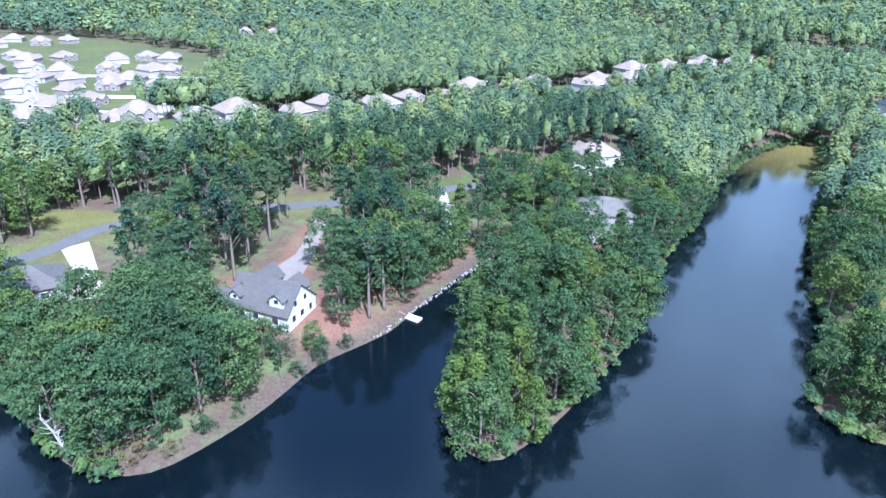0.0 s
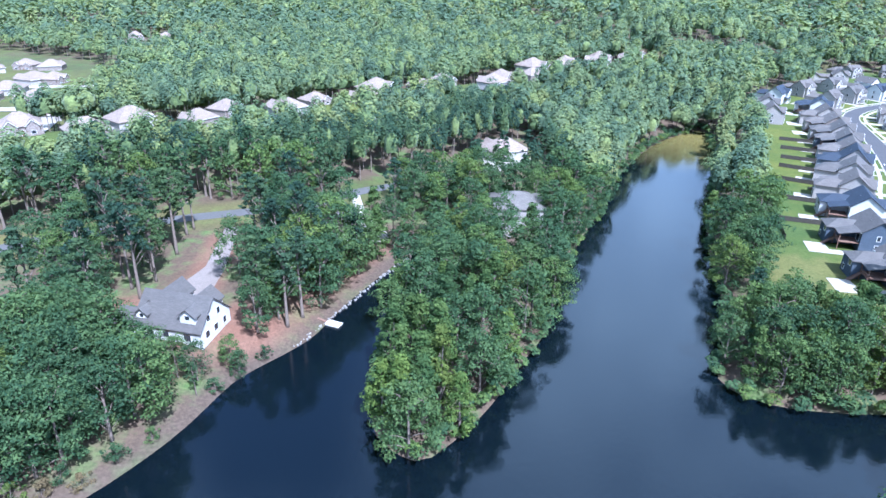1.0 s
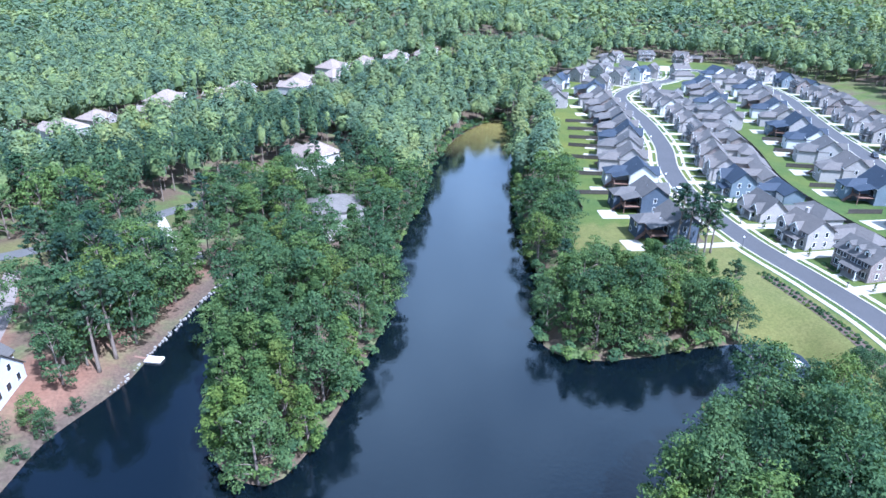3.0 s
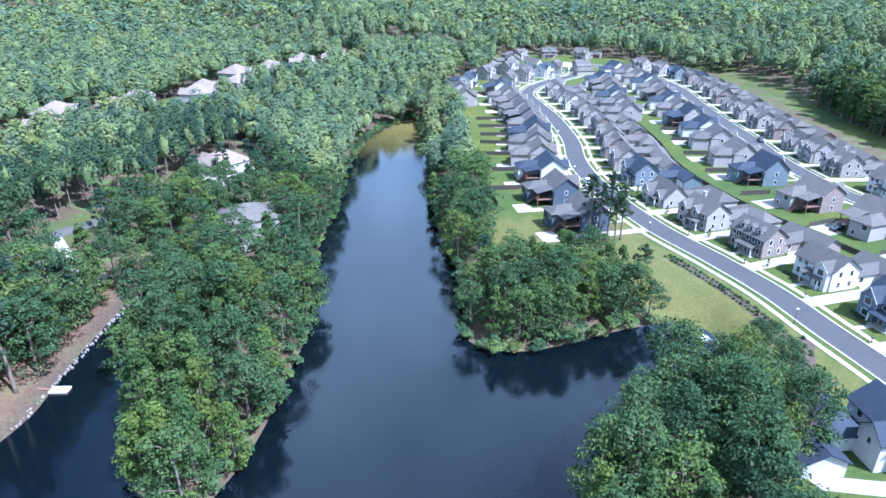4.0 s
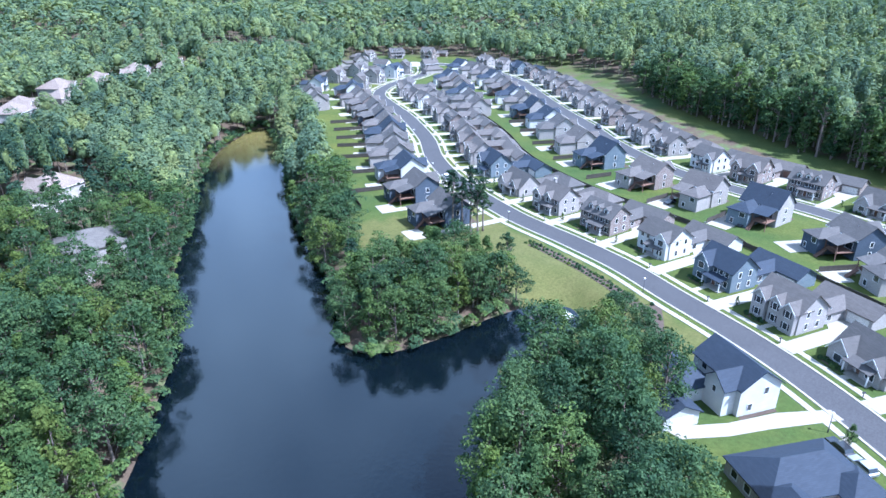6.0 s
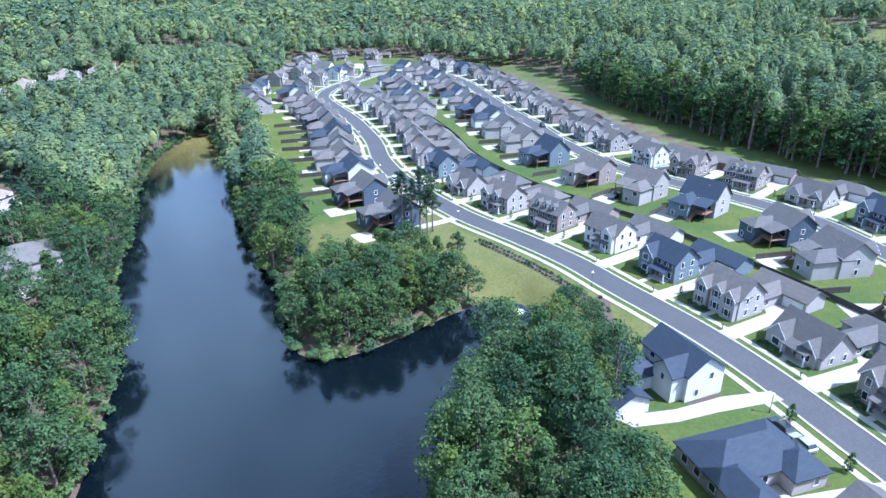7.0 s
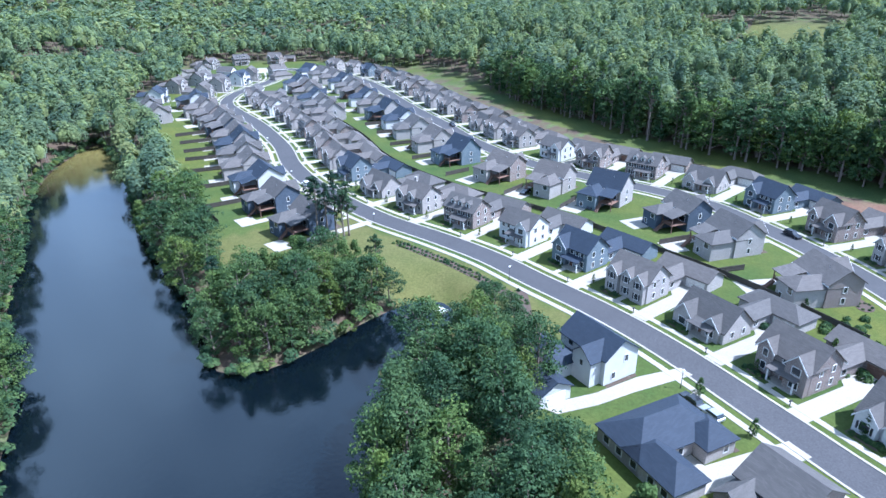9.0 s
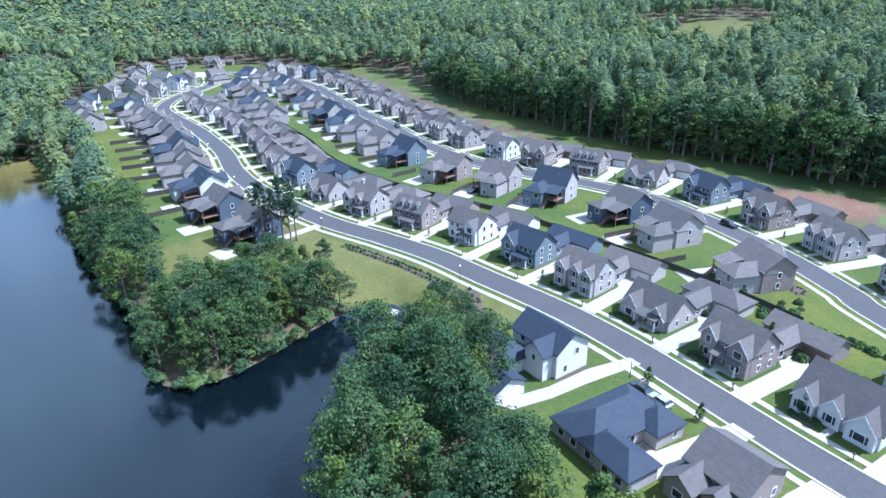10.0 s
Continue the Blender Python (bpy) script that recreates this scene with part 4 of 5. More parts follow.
MODELS = {k: [tree_model(17 * i + 5 * j + 1, k) for i in range(n)] for j, (k, n) in enumerate((("broad", 5), ("pine", 4), ("slim", 3), ("bush", 2)))}
TREE_WORDS = {"broad": ("tree", "broad leafy green deciduous tree in summer foliage"), "pine": ("pine_tree", "tall pine with bare lower trunk"),
              "slim": ("tree", "upright light green leafy tree by the water"), "bush": ("shrub", "low dense green shrub")}
RNG = np.random.RandomState(42)


def plant(kind, x, y, scale=1.0, label="", z=None):
    trunk, crown, _ = MODELS[kind][RNG.randint(len(MODELS[kind]))]
    name, words = TREE_WORDS[kind]
    ob = thing(name, label or words, "shrub" if kind == "bush" else "tree", "trees round the lake")
    ob.matrix_world = pose(x, y, height_at(x, y) if z is None else z, 0, 0, RNG.uniform(0, 360)) @ Matrix.Diagonal((scale, scale, scale * RNG.uniform(0.92, 1.1), 1))
    part("trunk", trunk, None, ob)
    part("crown", crown, None, ob)
    return ob


JOINED = []


def plant_far(kind, x, y, scale):
    """A tree that will be joined into the stand."""
    JOINED.append((kind, RNG.randint(len(MODELS[kind])), x, y, scale, RNG.uniform(0, 6.283), RNG.rand()))


def build_stand(name, label):
    """Joins the trees of the stand: one mass of leaves, and one of trunks."""
    tris, tints, tv, tf = [], [], [], []
    for kind, k, x, y, scale, turn, tint in JOINED:
        trunk, crown, _ = MODELS[kind][k]
        m = np.array([[math.cos(turn), -math.sin(turn), 0], [math.sin(turn), math.cos(turn), 0], [0, 0, 1]]) * scale
        at = np.array([x, y, height_at(x, y)])
        co = np.empty(len(crown.vertices) * 3, np.float32)
        crown.vertices.foreach_get("co", co)
        t = co.reshape(-1, 3, 3)[::2]
        mid = t.mean(1, keepdims=True)
        t = mid + (t - mid) * 1.38
        tris.append(t.reshape(-1, 3) @ m.T + at)
        tints.append(np.full(len(t) * 3, tint))
        off = len(tv)
        tv += [tuple(m @ np.array(v.co) + at) for v in trunk.vertices]
        tf += [tuple(off + i for i in p.vertices) for p in trunk.polygons]
    verts, tint = np.concatenate(tris), np.concatenate(tints)
    n = len(verts) // 3
    me = bpy.data.meshes.new(name)
    me.vertices.add(3 * n)
    me.vertices.foreach_set("co", verts.astype(np.float32).ravel())
    me.loops.add(3 * n)
    me.loops.foreach_set("vertex_index", np.arange(3 * n, dtype=np.int32))
    me.polygons.add(n)
    me.polygons.foreach_set("loop_start", np.arange(0, 3 * n, 3, dtype=np.int32))
    me.update()
    me.attributes.new("tint", "FLOAT", "POINT").data.foreach_set("value", tint.astype(np.float32))
    me.materials.append(LEAF)
    tagged(new(name, me), label, "woods", kind="stuff")
    tagged(part("stand_trunks", Build().add(tv, tf), BARK), "trunks of the woods beyond the lake shore", "woods", kind="stuff")


def scatter(r0, r1, s0, s1, seed, a0=-112, a1=48):
    """Jittered places in a ring sector round the lake, their spacing growing outward."""
    rng = np.random.RandomState(seed)
    xs, ys, r = [], [], r0
    while r < r1:
        sp = s0 + (s1 - s0) * (r - r0) / (r1 - r0)
        n = int(radians(a1 - a0) * r / sp)
        a = np.radians(a0) + (np.arange(n) + rng.uniform(-0.35, 0.35, n)) * sp / r
        rr = r + rng.uniform(-0.38, 0.38, n) * sp
        xs.append(-np.sin(a) * rr), ys.append(np.cos(a) * rr)
        r += sp * 0.95
    return np.concatenate(xs), np.concatenate(ys)


FAR_ROW = spline(FAR_RIDGE, 4.0)
FAR_SPOTS = []
SPREAD = np.random.RandomState(31)


def row_spots(line, gap, off=0.0):
    gone = np.r_[0, np.cumsum(np.hypot(*np.diff(line, axis=0).T))]
    return [(float(np.interp(s, gone, line[:, 0])), float(np.interp(s, gone, line[:, 1]))) for s in np.arange(6, gone[-1], gap)]


FAR_SPOTS += [(x, y, 28) for x, y in row_spots(FAR_ROW, 19.5)]
for line, gap in (([(-205, 246), (-172, 252), (-140, 258)], 22), ([(-225, 268), (-185, 276), (-138, 280)], 23), ([(-245, 296), (-190, 306), (-140, 312)], 23), ([(-260, 325), (-190, 340), (-150, 340)], 23), ([(-280, 352), (-230, 366), (-165, 372)], 24), ([(-300, 392), (-215, 400), (-140, 398)], 25),
                  ([(-300, 440), (-215, 440), (-180, 470)], 26), ([(-400, 470), (-330, 500), (-300, 550)], 26), ([(-420, 510), (-340, 545)], 26), ([(-175, 530), (-150, 560), (-115, 585)], 27),
                  ([(-185, 600), (-160, 615)], 26), ([(-300, 690), (-250, 730)], 30)):
    FAR_SPOTS += [(x + SPREAD.uniform(-6, 6), y + SPREAD.uniform(-5, 5), SPREAD.uniform(-40, 60)) for x, y in row_spots(spline(line, 4.0), gap * 0.85)]
SPOT_XY = np.array([s[:2] for s in FAR_SPOTS])


def wooded(x, y):
    """Where trees stand."""
    d = lake_distance(x, y)
    ok = (d > np.where(x < 0, 1.5, -0.3)) & ~houses_zone(x, y)
    rise, beside = hill_rise(x, y), side_of(x, y, B_LINE)[0]
    ok &= ~((rise > 0) & (rise < 21) & (np.hypot(x, y) < 520)) & ~((beside > 25) & (beside < 110) & (rise < 21) & (np.hypot(x, y) < 520))
    ok &= np.abs(side_of(x, y, W_LINE)[0]) > 8
    for cx, cy, cr in CLEARINGS:
        ok &= np.hypot(x - cx, y - cy) > cr
    ok &= segment_distance(x, y, [(-19, 114), (-3, 137), (8, 153)]) > 4.2
    ok &= segment_distance(x, y, [(-50, 78), (-37, 87), (-25, 108), (-17, 116)]) > 3.2
    ok &= ~inside(x, y, CLUSTER)
    for sx, sy in SPOT_XY:
        q = math.hypot(sx, sy)
        along, across = (x * sx + y * sy) / q - q, (x * sy - y * sx) / q
        ok &= ~((np.abs(across) < 13) & (along > (-19 if q < 525 else -40)) & (along < 14))
    ok &= ~field(x, y)
    return ok


def dome_mesh(name, centre, wide, tall, tint, rng, mat):
    """Uneven rounded crowns as one mesh."""
    n, seg = len(centre), 6
    ring = [(math.radians(e), 2 * math.pi * (k + 0.5 * r) / seg) for r, e in enumerate((-30, 18, 56)) for k in range(seg)]
    unit = np.array([(math.cos(e) * math.cos(a), math.cos(e) * math.sin(a), math.sin(e)) for e, a in ring] + [(0, 0, 0.97)])
    tri = []
    for r in range(2):
        for k in range(seg):
            a, b, c, d = r * seg + k, r * seg + (k + 1) % seg, (r + 1) * seg + k, (r + 1) * seg + (k + 1) % seg
            tri += [(a, b, c), (b, d, c)]
    tri += [(2 * seg + k, 2 * seg + (k + 1) % seg, 3 * seg) for k in range(seg)]
    tri = np.array(tri)
    v = unit[None] * rng.uniform(0.8, 1.18, (n, len(unit), 1)) * np.stack([wide, wide, tall], 1)[:, None] + centre[:, None]
    faces = (tri[None] + (np.arange(n) * len(unit))[:, None, None]).reshape(-1, 3)
    me = bpy.data.meshes.new(name)
    me.vertices.add(n * len(unit))
    me.vertices.foreach_set("co", v.astype(np.float32).ravel())
    me.loops.add(3 * len(faces))
    me.loops.foreach_set("vertex_index", faces.astype(np.int32).ravel())
    me.polygons.add(len(faces))
    me.polygons.foreach_set("loop_start", np.arange(0, 3 * len(faces), 3, dtype=np.int32))
    me.update()
    me.polygons.foreach_set("use_smooth", [True] * len(faces))
    me.attributes.new("tint", "FLOAT", "POINT").data.foreach_set("value", np.repeat(tint, len(unit)).astype(np.float32))
    me.materials.append(mat)
    return me


def woods(name, x, y, per, size, seed, label, trunks=False, mat=LEAF, tall_range=(10, 22), wide_range=(3.4, 7.2)):
    """A stand of trees as one mass of leaf sprays, each crown of six billows."""
    rng = np.random.RandomState(seed)
    n = len(x)
    tall = rng.uniform(*tall_range, n) * np.where(x > 205, 1.2, 1.0)
    wide = rng.uniform(*wide_range, n)
    base = height(x, y)
    t = np.repeat(np.arange(n), per)
    lobes = dirs(rng, n * 6).reshape(n, 6, 3)
    lobes[:, :, 2] = np.abs(lobes[:, :, 2]) * 0.9 - 0.15
    lobes[:, 0] = (0, 0, 1)
    ld = lobes[t, rng.randint(0, 6, len(t))]
    dv = dirs(rng, n * per) + 0.6 * ld + np.array([0, 0, 0.25])
    dv /= np.linalg.norm(dv, axis=1)[:, None]
    reach = np.stack([wide[t], wide[t], tall[t] * 0.38], 1)
    pos = np.stack([x[t], y[t], base[t] + tall[t] * 0.6], 1) + ld * reach * 0.52 + dv * reach * (0.53 * rng.uniform(0.82, 1.05, len(t)))[:, None]
    nrm = dv + np.array([0, 0, 0.7]) + rng.normal(size=dv.shape) * 0.2
    sz = size * rng.uniform(0.7, 1.3, len(t))
    tint = np.clip(0.5 + 0.25 * waves(x, y, 120, 23) + rng.uniform(-0.5, 0.5, n), 0, 0.98)
    me = quads_mesh(name, pos, nrm, sz, rng, mat, tint[t], 0.8)
    tagged(new(name, me), label, "woods", kind="stuff")
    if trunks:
        # added domes fill the crowns; tint cut to 0.7 paints their inner shade
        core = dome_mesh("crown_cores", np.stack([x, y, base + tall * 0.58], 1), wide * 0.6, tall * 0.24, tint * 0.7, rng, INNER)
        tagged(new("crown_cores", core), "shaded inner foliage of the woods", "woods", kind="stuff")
        bd = Build()
        for a, b, h, q in zip(x, y, base, tall):
            bd.tube([(a, b, h - 0.5), (a, b, h + q * 0.62)], [0.22, 0.13], 4)
        tagged(part("trunks", bd, BARK), "bare trunks of the woods behind the houses", "woods", kind="stuff")


NEAR_R = 215
tx, ty = scatter(50, NEAR_R, 6.4, 7.4, 7)
keep = wooded(tx, ty)
tx, ty = tx[keep], ty[keep]
bx, by = np.array([(-62, 88), (-54, 84), (-47, 84), (-42, 90), (-37, 96), (-66, 94), (-74, 96), (-16, 124), (-13, 128), (-17, 131), (-9, 133), (-20, 136), (-5, 142), (-12, 140), (0, 149), (-6, 153), (-58, 92), (-50, 92),
                   (-52, 97), (-56, 108), (-55, 101), (-47, 100), (-48, 107), (-29, 146), (76, 94), (80, 90), (85, 88), (91, 88), (97, 87), (103, 86), (109, 84), (114, 86), (82, 98), (88, 95), (95, 94),
                   (102, 93), (109, 92), (90, 104), (97, 101), (104, 100), (86, 108), (94, 110), (66, 24), (70, 21), (65, 17), (62, 20)], float).T
tx, ty = np.r_[tx, bx], np.r_[ty, by]
order = np.argsort(np.hypot(tx, ty))
tx, ty = tx[order], ty[order]
NEAREST = 330
for nth, (x, y) in enumerate(zip(tx, ty)):
    west = x < 2
    k = RNG.rand()
    if x > 0 and y < 125 and x < 45:
        kind, sc = ("slim" if k < 0.75 else "broad"), RNG.uniform(0.9, 1.15)
    elif west:
        kind, sc = ("pine" if k < (0.65 if y > 128 and x < -30 else 0.35) and y > 112 else "broad"), RNG.uniform(0.9, 1.22)
    else:
        kind, sc = ("pine" if k < 0.03 else "broad" if k < 0.85 else "slim"), RNG.uniform(0.85, 1.15)
    if 68 < x < 126 and 76 < y < 128:
        sc *= 0.86
    if nth < NEAREST:
        plant(kind, float(x), float(y), sc)
    else:
        plant_far(kind, float(x), float(y), sc)
sh = np.asarray(SHORE)
sh = np.repeat(sh, 3, 0) + np.random.RandomState(3).normal(size=(len(sh) * 3, 2)) * 1.3
sd = lake_distance(sh[:, 0], sh[:, 1])
wild = (sd > -0.8) & (sd < 5) & ~((sh[:, 0] < 16) & (sh[:, 0] > -50) & ~((sh[:, 0] > 1) & (sh[:, 1] < 135))) & ~((sh[:, 0] > 113) & (sh[:, 1] < 84) & (sh[:, 1] > 57))
woods("shore_scrub", sh[wild, 0], sh[wild, 1], 110, 0.36, 5, "low green scrub along the water's edge", tall_range=(2.0, 4.5), wide_range=(1.4, 2.4))
edge = spline(HILL, 2.0)
for s in np.arange(24, 345, 4.8):
    for deep in (0, 5, 10):
        q = int((s + deep * 0.4) / 2)
        a, b = edge[min(q, len(edge) - 2)], edge[min(q + 1, len(edge) - 1)]
        t = (b - a) / np.linalg.norm(b - a)
        x, y = a[0] + t[1] * (16 + deep) + RNG.uniform(-2.2, 2.2), a[1] - t[0] * (16 + deep) + RNG.uniform(-2.2, 2.2)
        plant_far("pine" if RNG.rand() < 0.15 else ("broad", "slim")[int(RNG.rand() * 1.99)], float(x), float(y), RNG.uniform(1.05, 1.6))
build_stand("woodland", "leafy trees of the woods beyond the shore")
mx, my = scatter(NEAR_R + 3, 380, 7.4, 8.4, 8)
keep = wooded(mx, my)
lane = (np.abs(side_of(mx, my, W_LINE)[0]) < 42) & (mx > -90) & (mx < 75)
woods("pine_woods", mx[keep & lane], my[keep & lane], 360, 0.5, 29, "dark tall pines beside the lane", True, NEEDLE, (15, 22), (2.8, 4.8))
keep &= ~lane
woods("woods", mx[keep], my[keep], 360, 0.61, 9, "dense green summer woods around the streets", True, HAZED_LEAF, (11, 21), (3.6, 6.8))
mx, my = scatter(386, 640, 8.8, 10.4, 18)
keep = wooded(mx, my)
woods("woods", mx[keep], my[keep], 140, 0.93, 19, "green woods on the rising ground", True, HAZED_LEAF, (11, 21), (4.2, 7.6))


def far_woods(name, x, y, seed, label):
    """Far crowns: a few broad leaf sprays each, in rounded uneven heads."""
    rng = np.random.RandomState(seed)
    n = len(x)
    r = np.hypot(x, y)
    wide, tall = rng.uniform(4.2, 7.4, n) * (0.8 + 0.36 * np.clip(r / 1000, 0.6, 2.6)), rng.uniform(10, 22, n)
    tint = np.clip(0.5 + 0.3 * waves(x, y, 260, 21) + 0.2 * waves(x, y, 90, 22) + rng.uniform(-0.3, 0.3, n), 0, 0.97)
    t = np.repeat(np.arange(n), np.where(r < 950, 46, np.where(r < 1500, 24, 14)))
    dv = dirs(rng, len(t))
    dv[:, 2] = np.where(rng.rand(len(t)) < 0.8, np.abs(dv[:, 2]), dv[:, 2])
    lump = 1 + 0.25 * np.sin(3 * np.arctan2(dv[:, 1], dv[:, 0]) + 20 * tint[t])
    reach = np.stack([wide[t] * lump, wide[t] * lump, tall[t] * 0.42], 1)
    pos = np.stack([x[t], y[t], height(x, y)[t] + tall[t] * 0.56], 1) + dv * reach * rng.uniform(0.72, 1.05, (len(t), 1))
    nrm = dv + np.array([0, 0, 0.8]) + rng.normal(size=dv.shape) * 0.16
    size = wide[t] * np.where(r[t] < 950, 0.31, np.where(r[t] < 1500, 0.46, 0.6)) * rng.uniform(0.7, 1.3, len(t))
    tagged(new(name, quads_mesh(name, pos, nrm, size, rng, HAZED_LEAF, tint[t], 0.85)), label, "woods", kind="stuff")


fx, fy = scatter(646, 2700, 11.5, 34, 10)
keep = wooded(fx, fy)
far_woods("far_woods", fx[keep], fy[keep], 11, "far wooded hills reaching to the horizon")

# far houses among the woods
for k, (x, y, turn) in enumerate(FAR_SPOTS):
    size = SPREAD.uniform(0.82, 1.05)
    place_house(14 + (k % 3 == 2), pose(x, y, height_at(x, y), 0, 0, turn + 180 * (k % 2) + (k * 37 % 30)) @ Matrix.Diagonal((size, size, size * SPREAD.uniform(0.8, 1.0), 1)))
for line in ([(-240, 282), (-190, 291), (-134, 296)], [(-265, 312), (-190, 325), (-140, 328)], [(-285, 372), (-225, 384), (-140, 386)], [(-128, 262), (-134, 296), (-137, 328), (-137, 386)]):
    p = spline(line, 5.0)
    bd = Build()
    for (ax, ay), (bx, by) in zip(p[:-1], p[1:]):
        n = Vector((by - ay, ax - bx)).normalized() * 4.2
        bd.add([(q.x, q.y, height_at(q.x, q.y) + 0.3) for q in (Vector((ax, ay)) - n, Vector((ax, ay)) + n, Vector((bx, by)) + n, Vector((bx, by)) - n)], [(0, 1, 2, 3)])
    tagged(part("road", bd, CONCRETE), "pale sunlit street among far houses", "road", kind="structure")


# ---------- houses of their own shape ----------
def shaped_house(label, blocks, m, wall, roof, windows=(), doors=(), group="houses round the lake"):
    """A house of several blocks: (x0, x1, y0, y1, eave, pitch, ridge) with ridge x, y or hip."""
    ob = thing("house", label, "house", group)
    for k, (x0, x1, y0, y1, e, p, ridge) in enumerate(blocks):
        wb, rb = Build(), Build()
        if ridge == "hip":
            wb.box(x0, x1, y0, y1, -1.0, e)
            hip_roof(rb, x0, x1, y0, y1, e, p)
        else:
            gable_walls(wb, x0, x1, y0, y1, -1.0, e, p, ridge)
            gable_roof(rb, x0, x1, y0, y1, e, p, ridge)
        part("wall" if k == 0 else "wing_wall", wb, WALLS[wall], ob)
        part("roof" if k == 0 else "wing_roof", rb, ROOFS[roof], ob)
    for x, y, z, w, h, face in windows:
        window(ob, x, y, z, w, h, face)
    for x, y, z, w, h, face in doors:
        garage_door(ob, x, y, z, w, h, face)
    ob.matrix_world = m
    return ob


# near the lake side of the main street; x runs along the street, y towards the lake
M1 = along_street(A_LINE, 110, -12)
shaped_house("white board siding house with charcoal gabled roof", [(-6, 6.5, 0, 8.4, 5.7, 0.72, "x"), (-5, 0, 6, 11, 5.6, 0.85, "y"), (0, 11, 9, 16, 3.2, 0.55, "hip"), (-5.5, 1, 16, 23, 2.9, 0.5, "x")], M1,
             "white", "dark", [(-6, 3, 3.8, 0.9, 1.4, "-x"), (-6, 6, 0.9, 0.9, 1.4, "-x"), (-2.5, 11, 3.7, 0.8, 1.2, "+y"), (3.5, 8.4, 4.0, 1.2, 1.2, "+y"), (6.5, 4.5, 3.8, 1, 1.4, "+x"), (-3.5, 0, 1, 1.1, 1.4, "-y"), (3, 0, 1, 1.1, 1.4, "-y"), (6, 16, 0.9, 1.5, 1.3, "+y")],
             [(-5.5, 19.5, 0, 4.6, 2.3, "-x")])
slab_thing("driveway", [(-12.3, -8.8), (-9.4, -8.8), (-7.2, 1), (-6.9, 11), (-5.6, 17), (-5.6, 22), (-8, 21), (-9.8, 13), (-10.4, 5)], 0.06, CONCRETE, "broad pale concrete driveway", "driveway", M1)
slab_thing("flower_bed", [(-6.9, 0.5), (-6.1, 0.2), (-6.1, 8), (-6.9, 8.2)], 0.05, MULCH, "dark mulch bed beside a white wall", "flower bed", M1)
M2 = along_street(A_LINE, 80, -13)
shaped_house("low brick house with broad charcoal hipped roof", [(1.5, 11.2, 0.4, 17.6, 3.1, 0.6, "hip"), (-1.2, 5, 0, 6.3, 3.1, 0.66, "hip"), (-5.8, 5, 11.2, 17.6, 3.1, 0.6, "hip")], M2, "greybrick", "dark",
             [(x, 17.6, 0.9, 1.3, 1.4, "+y") for x in (-4, -1.2, 2.6, 6, 9)] + [(-1.2, 2, 0.9, 1.0, 1.4, "-x"), (1.5, 9, 0.9, 1.0, 1.4, "-x"), (11.2, 6, 1, 1.4, 1.4, "+x"), (11.2, 13, 1, 1.4, 1.4, "+x"), (7, 0.4, 0.9, 1.4, 1.5, "-y")],
             [(-3, 11.2, 0, 4.6, 2.3, "-y")])
slab_thing("driveway", [(-7.6, -10.2), (-3.4, -10.2), (-2.2, -0.6), (-1.4, 6.5), (1.4, 6.5), (1.4, 11.1), (-5.8, 11.1), (-7, 3)], 0.06, CONCRETE, "pale concrete court between garage wings", "driveway", M2)
slab_thing("flower_bed", [(-1.4, -1.2), (10.8, -1.2), (10.8, 0.3), (5.4, 0.3), (5.2, -0.1), (-1.4, -0.1)], 0.05, MULCH, "dark mulch bed before a brick wall", "flower bed", M2)
M3 = along_street(A_LINE, 56, -9)
shaped_house("brown roofed house with small rear gables", [(7.2, 17, 1.4, 11.6, 4.6, 0.62, "x"), (12.5, 17, 9, 16, 3.4, 0.8, "y"), (8, 12, 9, 14.5, 3.2, 0.8, "y")], M3, "brick", "grey",
             [(14.7, 16, 1, 1.6, 1.4, "+y"), (10, 14.5, 1, 1.4, 1.4, "+y"), (17, 4, 1, 1, 1.4, "+x"), (17, 8, 1, 1, 1.4, "+x"), (7.2, 4, 1, 1, 1.4, "-x"), (7.2, 8, 1, 1, 1.4, "-x")])
slab_thing("driveway", [(1.2, -4.8), (6, -4.8), (6.6, 1), (6.6, 11), (0.5, 11), (0.8, 2)], 0.06, CONCRETE, "pale concrete drive beside a brick house", "driveway", M3)

# west bank
MW = pose(-39.5, 117.3, height_at(-39, 119), 0, 0, -22) @ Matrix.Diagonal((0.9, 0.9, 0.92, 1))
shaped_house("new white house with grey shingle roof on bare clay", [(-8, 9, 0, 12, 3.5, 0.92, "x"), (3.6, 7.4, 1.0, 6, 6.6, 0.75, "y"), (-9, -3.2, 4, 16, 4.6, 0.95, "y"), (-13, -8, -1, 7, 2.9, 0.6, "x"), (-2, 4, 9, 17, 3.2, 0.8, "y"), (-7.8, -4.8, 0.8, 5, 5.6, 0.8, "y")], MW,
             "white", "grey", [(9, 3.6, 4.4, 1.2, 1.5, "+x"), (9, 7.6, 4.4, 1.2, 1.5, "+x"), (9, 2.6, 0.8, 1.5, 1.7, "+x"), (9, 6, 0.8, 1.5, 1.7, "+x"), (9, 9.6, 0.8, 1.2, 1.7, "+x"), (5.5, 1.0, 5.5, 1.2, 1.1, "-y"), (-6.3, 0.8, 4.6, 1.0, 1.0, "-y"),
                               (5.5, 0, 0.7, 1.8, 1.7, "-y"), (-4, 0, 0.8, 1.6, 1.6, "-y"), (0, 0, 0.8, 1.6, 1.6, "-y"), (-10.5, -1, 0.8, 1.5, 1.4, "-y")])
slab_thing("turning_area", [(44, 226), (62, 224), (72, 238), (66, 249), (50, 248), (44, 238)], height_at(56, 236) + 0.12, CONCRETE, "pale bare ground and paving seen between trunks", "road")
